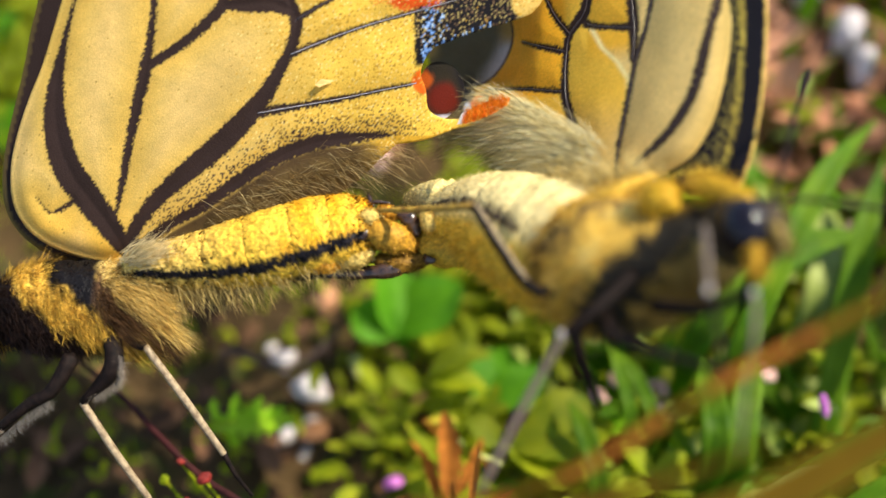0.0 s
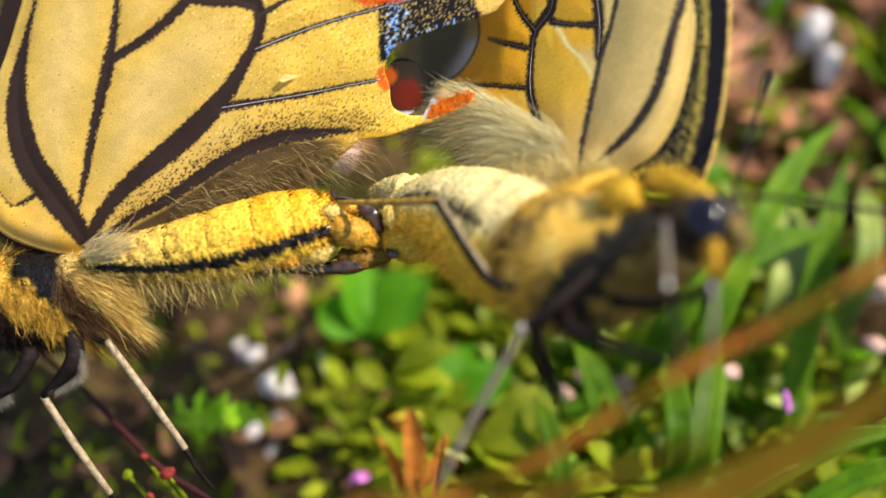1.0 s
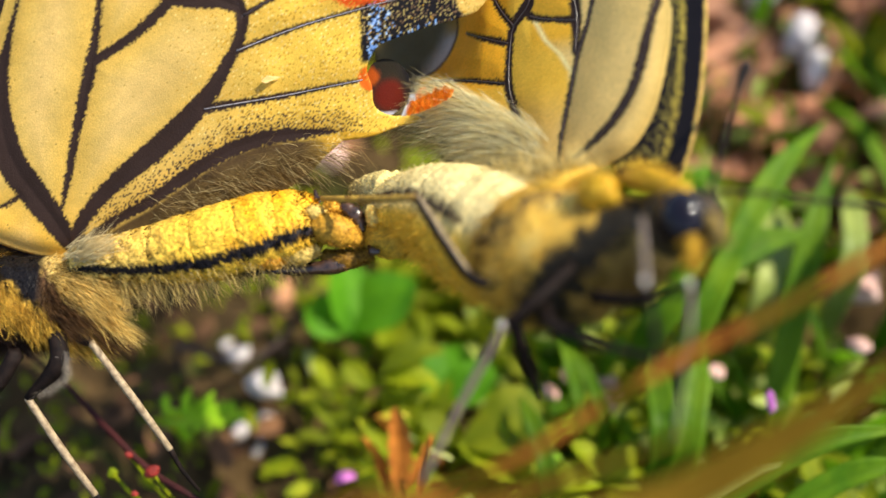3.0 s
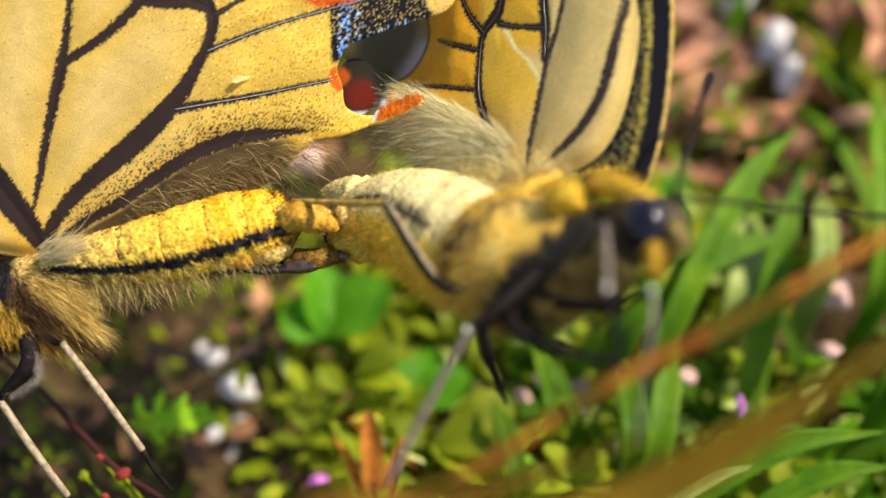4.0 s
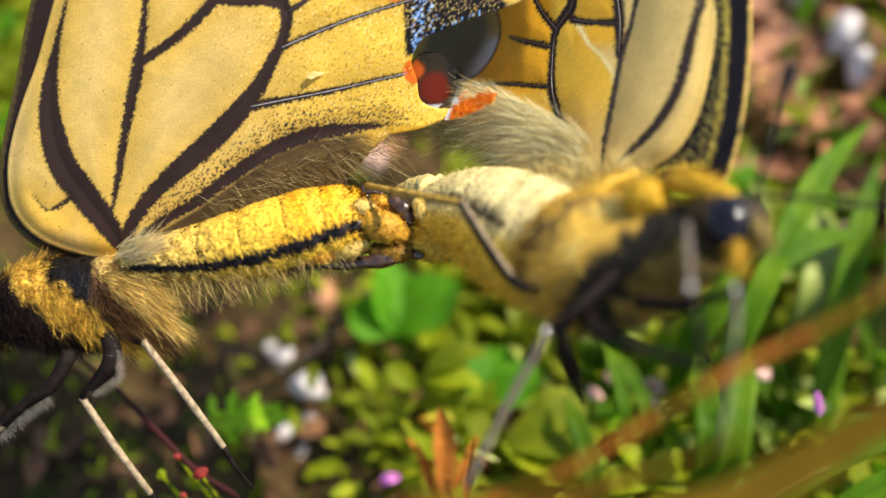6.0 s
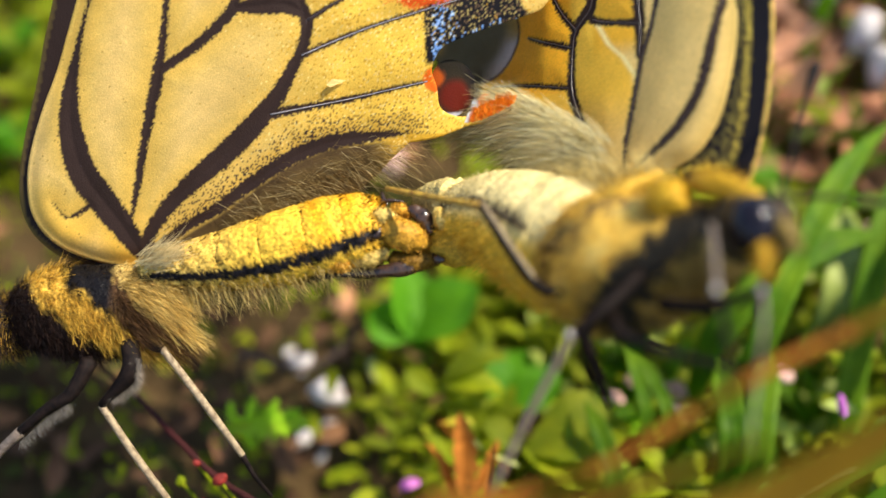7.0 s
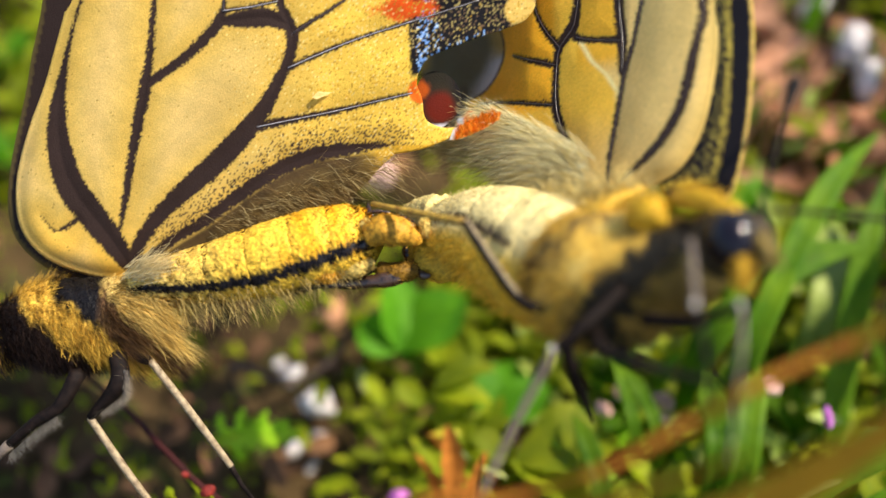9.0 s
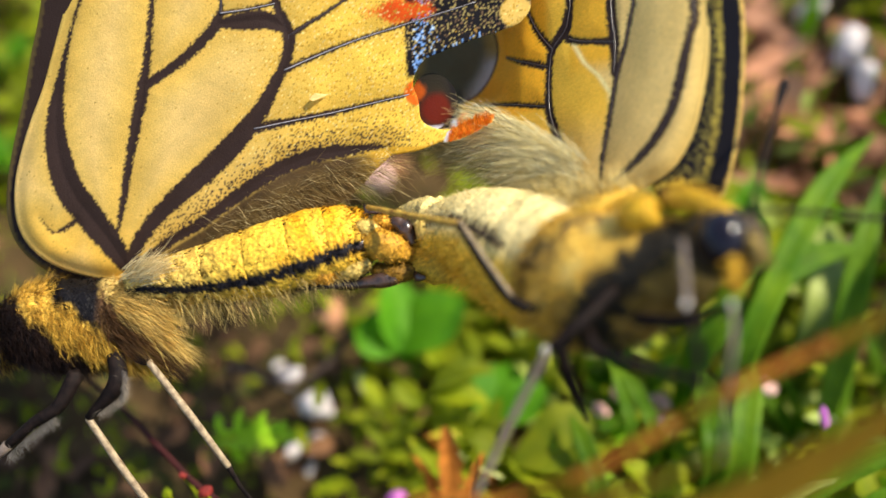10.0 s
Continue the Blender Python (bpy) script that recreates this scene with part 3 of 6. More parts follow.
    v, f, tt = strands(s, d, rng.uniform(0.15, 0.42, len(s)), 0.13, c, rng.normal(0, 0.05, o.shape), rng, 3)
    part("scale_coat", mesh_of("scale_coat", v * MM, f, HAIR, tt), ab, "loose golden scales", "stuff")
    s, o, t = surface_samples(path, radii, 4400, rng, span=(0.0, 0.84))
    keep = o[:, 1] < -0.35
    s, o = s[keep], o[keep]
    n = len(s)
    c = np.array([0.56, 0.41, 0.14]) * rng.uniform(0.5, 1.3, (n, 1))
    d = np.array([0.45, -0.75, 0.25]) + rng.normal(0, 0.25, (n, 3))
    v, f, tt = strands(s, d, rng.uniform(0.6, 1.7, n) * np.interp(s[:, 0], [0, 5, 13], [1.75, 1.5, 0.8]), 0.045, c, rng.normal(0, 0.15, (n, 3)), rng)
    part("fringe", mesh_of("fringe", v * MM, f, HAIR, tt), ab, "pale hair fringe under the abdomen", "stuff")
    # pale tuft at the wing root
    n = 420
    s = np.array([1.6, 0.2, 3.2]) + rng.normal(0, 1, (n, 3)) * np.array([0.5, 0.3, 0.3])
    d = np.array([0.95, 0.5, 0.2]) + rng.normal(0, 0.18, (n, 3))
    v, f, tt = strands(s, d, rng.uniform(1.0, 2.6, n), 0.06, np.array([0.86, 0.72, 0.40]) * rng.uniform(0.7, 1.05, (n, 1)), rng.normal(0, 0.1, (n, 3)), rng)
    part("tuft", mesh_of("tuft", v * MM, f, HAIR, tt), ob, "cream tuft at the wing root", "stuff")
    # tail end with its claspers, rough with scales
    amber, pale = np.array([0.58, 0.30, 0.03]), np.array([0.72, 0.52, 0.14])
    scaly(ob, "clasper", [(15.6, 2.9, 3.4), (16.2, 2.9, 3.6), (16.9, 2.7, 3.4)], [0.4, 0.55, 0.25], pale, "pale clasper lobe", rng)
    hinge = np.array(HINGE)
    valve = scaly(ob, "clasper", np.array([(16.0, 2.0, 3.2), (16.9, 1.9, 3.7), (17.9, 1.5, 3.7), (19.0, 0.9, 3.2)]) - hinge, [0.8, 1.0, 0.95, 0.35], amber * 0.85,
                  "amber scaly tail clasper", rng)
    valve.matrix_local = Matrix.Translation(Vector(HINGE) * MM)
    MOVING["valve"] = valve
    scaly(ob, "clasper", [(16.6, 3.1, 2.7), (17.2, 3.1, 2.9), (17.9, 2.8, 2.9)], [0.3, 0.45, 0.2], amber, "amber scaly tail clasper", rng)
    scaly(ob, "clasper", [(14.4, 0.3, 3.9), (15.3, 0.35, 4.1), (16.3, 0.7, 3.9)], [0.4, 0.55, 0.35], pale * 0.9, "pale clasper lobe", rng)
    scaly(ob, "clasper", [(12.6, -0.2, 4.0), (13.5, 0.0, 4.2), (14.2, 0.1, 4.0)], [0.35, 0.5, 0.3], amber * 1.1, "amber lower clasper", rng)
    # amber at about a third: shade under the tail, put into the colour
    scaly(ob, "clasper", [(16.6, 0.1, 3.4), (18.0, -0.1, 3.5), (19.6, 0.2, 3.0)], [0.5, 0.65, 0.5], amber * 0.35, "lower clasper, its amber darkened for shade", rng)
    scaly(ob, "clasper", [(19.5, 3.2, 3.4), (19.9, 2.6, 3.6), (20.1, 1.9, 3.3)], [0.35, 0.6, 0.35], pale * 1.15, "pale clasper lobe", rng)
    for shape, rr, nm, lab in (
            ([(12.6, -0.75, 3.4), (15.0, -0.7, 3.7), (17.2, -0.45, 3.8), (18.6, -0.1, 3.4), (19.6, 0.0, 3.0)], [0.25, 0.4, 0.55, 0.5, 0.3], "tail_plate", "dark glossy tail piece, plates and gap shade"),
            ([(15.0, 1.6, 4.0), (15.8, 1.9, 4.0), (16.6, 2.2, 3.6)], [0.3, 0.4, 0.2], "tail_plate", "dark glossy tail piece, plates and gap shade"),
            # no plate: a dark lump added for the shade in the clasper gap
            ([(17.8, 3.2, 2.9), (18.6, 2.7, 3.2), (19.1, 1.7, 3.2)], [0.4, 0.6, 0.3], "tail_plate", "dark glossy tail piece, plates and gap shade"),
            ([(15.8, 3.5, 2.2), (16.6, 3.6, 2.2), (17.4, 3.5, 2.2)], [0.10, 0.14, 0.08], "tail_hook", "dark tail hook"),
            ([(16.0, 4.0, 1.6), (16.1, 3.7, 1.9), (16.3, 3.3, 2.2)], [0.10, 0.16, 0.14], "tail_hook", "dark tail hook")):
        p = spline(shape, 16)
        v, f = tube(p * MM, np.interp(np.linspace(0, 1, 16), np.linspace(0, 1, len(rr)), rr) * MM, 12, 0.8, 0.12, rng)
        part(nm, mesh_of(nm, v, f, CLASPER_DARK), ob, lab)

    # thorax and head
    tpath = [(2.6, -2.9, 1.2), (0.4, -3.3, 1.2), (-2.8, -3.5, 1.0), (-6.0, -3.6, 1.0), (-8.3, -4.2, 1.0)]
    tr = [1.7, 2.6, 2.9, 2.7, 1.6]

    def pelt(v, r):
        x, y = v[:, 0], v[:, 1]
        j = r.normal(0, 0.16, len(v)) + 0.18 * np.sin(x * 3.1 + 1) + 0.12 * np.sin(x * 7.3)
        over_gold = y + j - np.interp(x, [-8, -5.6, -3.6, -1.7, -0.5, 1.1, 2.5], [0.2, -0.3, -1.75, -2.9, -4.2, -5.7, -7])
        over_low = y + j - np.interp(x, [-8, -7, -4.85, -3.2, -0.7, 1.5], [-1.0, -1.6, -3.1, -4.7, -6.6, -8])
        over_cream = y + j - np.interp(x, [-2, -1.3, 0.25, 1.7, 3.1, 4.5], [0.5, -1.0, -2.3, -3.8, -5.3, -6.6])
        col = np.tile(np.array([0.74, 0.46, 0.07]), (len(v), 1))
        patch = np.sin(x * 2.3 + 1.7 * np.sin(y * 1.9)) * np.sin(y * 2.7 + x)
        col = blend(col, step(patch, 0.3, 0.8) * 0.6, np.array([0.42, 0.22, 0.03]))
        brown = blend(np.tile(np.array([0.11, 0.055, 0.022]), (len(v), 1)), step(x, -0.9, -1.6), BLACK * 0.5)
        brown = blend(brown, step(patch, 0.1, 0.7) * step(x, -1.2, -0.4) * 0.5, np.array([0.42, 0.26, 0.07]))
        m = step(over_gold, -0.1, 0.2)
        col = col * (1 - m[:, None]) + brown * m[:, None]
        col = blend(col, step(over_low, 0.15, -0.25), DARK * 0.8)
        cream = blend(np.tile(np.array([0.80, 0.58, 0.19]), (len(v), 1)), step(patch, 0.1, 0.7) * 0.5, np.array([0.62, 0.36, 0.06]))
        m = step(over_cream, -0.1, 0.25) * step(x, -1.9, -0.9)
        return col * (1 - m[:, None]) + cream * m[:, None]
    body_tube("thorax", tpath, tr, ob, pelt, 1.0, 40, 50, "furry thorax with yellow and black bands")
    s, o, t = surface_samples(tpath, tr, 23000, rng)
    front_only = o[:, 2] > -0.35
    s, o = s[front_only], o[front_only]
    n = len(s)
    rear = step(s[:, 0], -2.0, 1.5)[:, None]
    d = o * np.array([0.7, 0.55, 0.8]) + np.array([0.75, -0.42, 0.1]) * (0.45 + rear) + rng.normal(0, 0.17, (n, 3))
    flank = step(s[:, 0], -0.5, -1.6) * step(s[:, 1] - np.interp(s[:, 0], [-8, -5.6, -3.6, -1.7], [0.2, -0.3, -1.75, -2.9]), 0.0, 0.3)
    ln = rng.uniform(0.5, 1.1, n) * (1.0 + 1.15 * rear[:, 0]) * (1 - 0.75 * flank)
    tips = s + d / np.linalg.norm(d, axis=1, keepdims=True) * ln[:, None] * 0.45
    c = pelt(tips, rng) * np.where(rng.random((n, 1)) < 0.16, 0.3, 1.0) * rng.uniform(0.6, 1.3, (n, 1))
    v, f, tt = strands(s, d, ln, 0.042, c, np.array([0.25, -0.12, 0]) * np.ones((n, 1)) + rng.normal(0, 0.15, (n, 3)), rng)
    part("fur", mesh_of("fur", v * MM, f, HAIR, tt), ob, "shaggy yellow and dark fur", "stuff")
    hv, hf = tube(spline([(-8.0, -4.2, 1.0), (-9.2, -4.6, 1.0), (-10.6, -5.2, 1.0)], 14) * MM, np.array([1.5, 1.9, 1.8, 1.2]).repeat([4, 4, 4, 2]) * MM, 24)
    head = part("head", mesh_of("head", hv, hf, BODY, pelt(np.asarray(hv) / MM, rng)), ob, "dark furry head")
    ev, ef = tube(spline([(-9.9, -4.4, 2.2), (-9.9, -4.4, 2.7), (-9.9, -4.4, 3.1)], 8) * MM, np.array([1.0, 1.15, 1.15, 1.1, 1.0, 0.8, 0.55, 0.3]) * MM, 20)
    part("eye", mesh_of("eye", ev, ef, EYE), head, "glossy black compound eye")
    s, o, t = surface_samples([(-8.0, -4.2, 1.0), (-9.2, -4.6, 1.0), (-10.6, -5.2, 1.0)], [1.5, 1.9, 1.3], 3000, rng)
    n = len(s)
    c = np.where(rng.random((n, 1)) < 0.3, np.array([[0.55, 0.33, 0.05]]), np.array([[0.05, 0.03, 0.02]])) * rng.uniform(0.6, 1.3, (n, 1))
    v, f, tt = strands(s, o * 0.8 + np.array([0.3, -0.3, 0.1]) + rng.normal(0, 0.2, (n, 3)), rng.uniform(0.4, 1.1, n), 0.045, c, rng.normal(0, 0.15, (n, 3)), rng)
    part("fur", mesh_of("fur", v * MM, f, HAIR, tt), head, "", "stuff")
    # fine hairs on the wing fold above the abdomen
    n = 1000
    f0 = rng.uniform(0.22, 1.0, n)
    base = spline([(q[0], q[1]) for q in [(2, 0.9), (5, 2.2), (8, 3.6), (11, 5.0), (14, 6.0), (17.5, 6.9)]], 100)[(f0 * 99).astype(int)]
    s = np.column_stack([base + np.array([0.3, -0.5]) + rng.normal(0, 0.6, (n, 2)), np.full(n, 0.15)])
    d = np.column_stack([rng.uniform(0.6, 1.0, n), rng.normal(-0.12, 0.35, n), rng.uniform(0.2, 0.8, n)])
    v, f, tt = strands(s, d, rng.uniform(0.7, 2.6, n), 0.03, np.where(rng.random((n, 1)) < 0.3, np.array([[0.78, 0.62, 0.30]]), np.array([[0.26, 0.17, 0.06]])) * rng.uniform(0.5, 1.3, (n, 1)),
                       np.column_stack([rng.normal(0.1, 0.2, n), rng.normal(-0.25, 0.35, n), rng.normal(0, 0.2, n)]), rng)
    part("fold_hair", mesh_of("fold_hair", v * MM, f, HAIR, tt), hind, "brown hairs along the wing fold", "stuff")
    # a loose flake of scales on the wing
    fl = np.array([(12.6, 10.75, 0.30), (13.0, 11.1, 0.22), (13.9, 11.0, 0.05), (13.5, 10.85, 0.18), (12.9, 10.6, 0.36)])
    part("flake", mesh_of("flake", fl * MM, [(0, 3, 1), (1, 3, 2), (0, 4, 3)], WING, np.tile(CREAM, (5, 1)), False), hind, "lifted flake of cream scales")
    # legs
    legs(ob, "leg", [([(0.4, -4.6, 3.2), (1.3, -5.2, 3.9), (1.9, -5.3, 4.2)], [0.45, 0.35, 0.3], LEG_DARK, "femur"),
                     ([(1.9, -5.3, 4.2), (4.3, -9.0, 4.2), (6.5, -12.7, 4.0)], [0.24, 0.26, 0.22], LEG, "tibia"),
                     ([(6.5, -12.7, 4.0), (7.2, -14.3, 3.8), (8.1, -16.0, 3.2)], [0.2, 0.15, 0.12], LEG_DARK, "tarsus")], "long straw-coloured hind leg")
    b = legs(ob, "leg", [([(-0.2, -4.9, 4.0), (-0.1, -6.6, 4.8), (-2.2, -8.9, 4.6)], [0.6, 0.62, 0.25], LEG_DARK, "femur"),
                         ([(-2.2, -8.9, 4.6), (-0.3, -12.4, 4.6), (1.6, -15.7, 4.4)], [0.24, 0.26, 0.22], LEG, "tibia"),
                         ([(1.6, -15.7, 4.4), (2.6, -17.6, 4.0), (3.6, -19.2, 3.4)], [0.2, 0.15, 0.12], LEG_DARK, "tarsus")], "middle leg, dark thigh and straw-coloured shin")
    bristles([(0.4, -5.6, 5.0), (0.2, -7.2, 5.0), (-1.4, -8.4, 4.8)], 700, 0.7, np.array([0.34, 0.29, 0.24]), b, rng, width=0.022)
    b = legs(ob, "leg", [([(-2.8, -6.0, 4.2), (-4.0, -8.0, 4.8), (-5.6, -9.0, 4.8), (-7.6, -10.6, 4.6)], [0.55, 0.45, 0.38, 0.3], LEG_DARK, "femur"),
                         ([(-7.6, -10.6, 4.6), (-9.6, -12.6, 4.4), (-10.6, -15.6, 4.0)], [0.35, 0.3, 0.2], LEG_GREY, "tibia")], "hairy dark front leg")
    bristles([(-4.2, -8.6, 5.1), (-5.6, -9.5, 5.1), (-7.6, -11.2, 4.9)], 700, 0.8, np.array([0.26, 0.23, 0.2]), b, rng, width=0.022)
    return ob


def root_part(name, parent, label=""):
    """A bare carrier for the rings of a body: a slim core inside them."""
    core = spline([(1.0, -0.4, 1.9), (8.7, 0.7, 2.3), (15.5, 1.8, 1.9)], 12) if name == "abdomen" else spline([(-11, -2.2, 3.0), (-5, -1.8, 3.0), (1, -3, 3.0)], 12)
    v, f = tube(core * MM, 0.6 * MM, 8)
    return part(name, mesh_of(name, v, f, CLASPER_DARK), parent, label)


# ---- right-hand animal, turned with its head towards the viewer ----
B_COSTA = [(-0.6, 0.2), (2.4, 0.3), (4.5, 0.7), (6.4, 1.5), (7.6, 2.8), (8.4, 4.4), (9.0, 6.8), (9.2, 8.6), (9.2, 10.4)]
B_REST = [(8.6, 16), (3, 22), (-6, 23), (-13, 19), (-17, 13), (-16.5, 8.6), (-13.8, 6.2), (-12.4, 4.9), (-10.0, 3.9), (-7.4, 2.8), (-4.4, 1.0), (-0.4, -0.8)]
B_VEINS = {
    "front": ([(2.4, 1.1), (4.5, 2.4), (5.9, 3.6), (7.0, 5.2), (7.6, 6.9), (8.1, 8.7), (8.4, 10.2), (8.0, 15)], [0.15, 0.28, 0.34, 0.36, 0.34, 0.28, 0.26, 0.2]),
    "second": ([(1.4, 1.1), (1.8, 3.1), (2.4, 5.3), (2.9, 7.2), (3.5, 8.7), (4.1, 10.6), (4.3, 11.5), (4.6, 16)], [0.1, 0.18, 0.22, 0.22, 0.2, 0.2, 0.2, 0.2]),
    "median": ([(-0.6, 0.6), (-1.3, 2.6), (-2.2, 4.7), (-2.6, 6.1), (-2.5, 8.2), (-2.2, 9.5), (-1.1, 10.5), (-0.8, 11.3), (-0.6, 12.6), (-0.5, 18)],
               [0.4, 0.4, 0.36, 0.34, 0.3, 0.36, 0.5, 0.4, 0.3, 0.2]),
    "anal": ([(-11, 7.1), (-9.5, 7.0), (-6.3, 6.6), (-2.9, 6.1)], [0.12, 0.14, 0.16, 0.2]),
    "lower": ([(-7.2, 9.8), (-4.8, 9.1), (-2.6, 8.5)], [0.12, 0.2, 0.26]),
    "upper": ([(-2.2, 9.5), (-3.2, 10.5), (-3.9, 11.5), (-4.4, 12.6), (-6, 17)], [0.28, 0.25, 0.22, 0.2, 0.2]),
    "cross": ([(-0.8, 9.9), (0.3, 9.6), (2.8, 9.2)], [0.3, 0.22, 0.26]),
    "cell": ([(2.7, 7.4), (2.8, 9.2), (2.6, 11.1), (2.6, 16)], [0.25, 0.38, 0.4, 0.3]),
}


def turned_back(x, y):
    """The wing leans away from the viewer towards its tip, and bends away towards its front edge."""
    return 0.12 * np.clip(x + 12, 0, None) + 0.009 * np.clip(x - 2, 0, None) ** 2 + 0.18 * np.clip(y - 1, 0, None)


def flat_place(x, y, lift=0.0):
    """The place on the flat wing that a point of the bent one covers for a viewer in front of it."""
    back = turned_back(x, y) + lift
    depth = 70.3 - 0.7546 * x + 0.6562 * back
    u = (9.0 + 0.6562 * x + 0.7546 * back) / depth
    fx = (70.3 * u - 9.0) / (0.6562 + 0.7546 * u)
    return fx, (3.5 + y) * (70.3 - 0.7546 * fx) / depth - 3.5


def bent(points, lift=0.0):
    """Lays flat points onto the bent wing."""
    out = []
    for x, y in points:
        u = (9.0 + 0.6562 * x) / (70.3 - 0.7546 * x)
        bx, by = x, y
        for _ in range(25):
            back = float(turned_back(bx, by)) + lift
            bx = (70.3 * u + 0.6562 * u * back - 9.0 - 0.7546 * back) / (0.6562 + 0.7546 * u)
            by = (3.5 + y) * (70.3 - 0.7546 * bx + 0.6562 * back) / (70.3 - 0.7546 * x) - 3.5
        out.append((bx, by))
    return out


B_COSTA, B_REST = bent(B_COSTA), bent(B_REST)
B_VEINS = {k: (bent(line), width) for k, (line, width) in B_VEINS.items()}


def b_drop(p):
    """How far the tail end of the wing sinks behind the rest."""
    return 1.6 * step(p[:, 0], -6.5, -11.5) * step(p[:, 1], 5.5, 8.0)


def b_height(p):
    best = np.full(len(p), 9.0)
    for k in B_VEINS:
        d, _ = near(p, spline(B_VEINS[k][0], 16))
        best = np.minimum(best, d)
    z = 0.2 * (1 - np.exp(-best / 1.2)) - 0.2
    costa, _ = near(p, spline(B_COSTA, 40))
    z = z - 0.5 * np.exp(-(costa / 0.7) ** 2)
    z = z - b_drop(p)
    return z - turned_back(p[:, 0], p[:, 1]) + 0.012 * np.sin(p[:, 0] * 1.3 + p[:, 1])


def b_paint(p):
    rng = np.random.default_rng(8)
    n = len(p)
    x, y = flat_place(p[:, 0], p[:, 1], b_drop(p))
    col = np.tile(CREAM * np.array([1.14, 1.12, 1.02]), (n, 1))
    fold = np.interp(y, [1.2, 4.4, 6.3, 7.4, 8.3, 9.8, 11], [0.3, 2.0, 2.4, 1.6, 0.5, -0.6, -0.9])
    # deeper amber cells: shade and light through the wing, put into the colour
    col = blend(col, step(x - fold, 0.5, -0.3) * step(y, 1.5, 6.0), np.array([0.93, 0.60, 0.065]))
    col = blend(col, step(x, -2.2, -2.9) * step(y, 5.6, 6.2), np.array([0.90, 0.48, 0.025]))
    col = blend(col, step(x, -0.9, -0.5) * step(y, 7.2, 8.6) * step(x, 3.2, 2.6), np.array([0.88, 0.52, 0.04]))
    # highlight along the fold, painted on without any relief
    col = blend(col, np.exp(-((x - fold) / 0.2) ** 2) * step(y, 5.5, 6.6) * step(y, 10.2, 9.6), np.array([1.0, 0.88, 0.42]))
    inner = step(y - np.interp(x, [-13, -10, -7.4, -4.4, -0.4], [6.6, 5.3, 4.0, 1.9, -0.2]), 0.3, -0.5) * step(x, 0.5, -1.5)
    col = blend(col, inner, np.array([0.16, 0.12, 0.045]))
    costa, _ = near(p, spline(B_COSTA, 40))
    col = blend(col, step(costa, 1.1, 0.1) * 0.6, YELLOW)
    col = bands(p, col, B_VEINS.values(), rng)
    # grey-black area towards the tail, with the orange eyespot below it
    arc = np.hypot((x + 11.2) / 4.2, (y - 10.2) / 3.07)
    m = np.maximum(step(arc + rng.normal(0, 0.015, n), 1.02, 0.98), step(x, -10.4, -10.8)) * step(y, 6.3, 6.8)
    col = blend(col, m, np.array([0.15, 0.125, 0.06]))
    col = blend(col, m * step(arc, 0.55, 0.97) * step(y, 10.6, 9.0) * step(x, -11.0, -8.6), np.array([0.60, 0.56, 0.52]))
    col = blend(col, m * step(y, 9.2, 10.2) * step(arc, 0.6, 0.95) * 0.8, np.array([0.50, 0.32, 0.06]))
    col = blend(col, np.exp(-((arc - 1.0) / 0.022) ** 2) * step(y, 6.3, 6.8) * step(x, -10.8, -10.2), BLACK)
    col = blend(col, step(x, -10.3, -10.8) * step(y, 8.5, 7.0), BLACK)
    o = step(np.hypot((x + 9.6) / 1.5, (y - 5.9) / 0.75), 1.08, 0.92)
    col = blend(col, o, ORANGE_RED * np.array([1.0, 1.3, 1]))
    col = blend(col, step(np.hypot((x + 11.3) / 0.35, (y - 5.8) / 0.4), 1.1, 0.9), np.array([0.7, 0.75, 0.85]))
    return (col * rng.normal(1, 0.05, n).clip(0.8, 1.2)[:, None]).clip(0, 1)


KNEE = (-1.9, -1.1, 8.0)


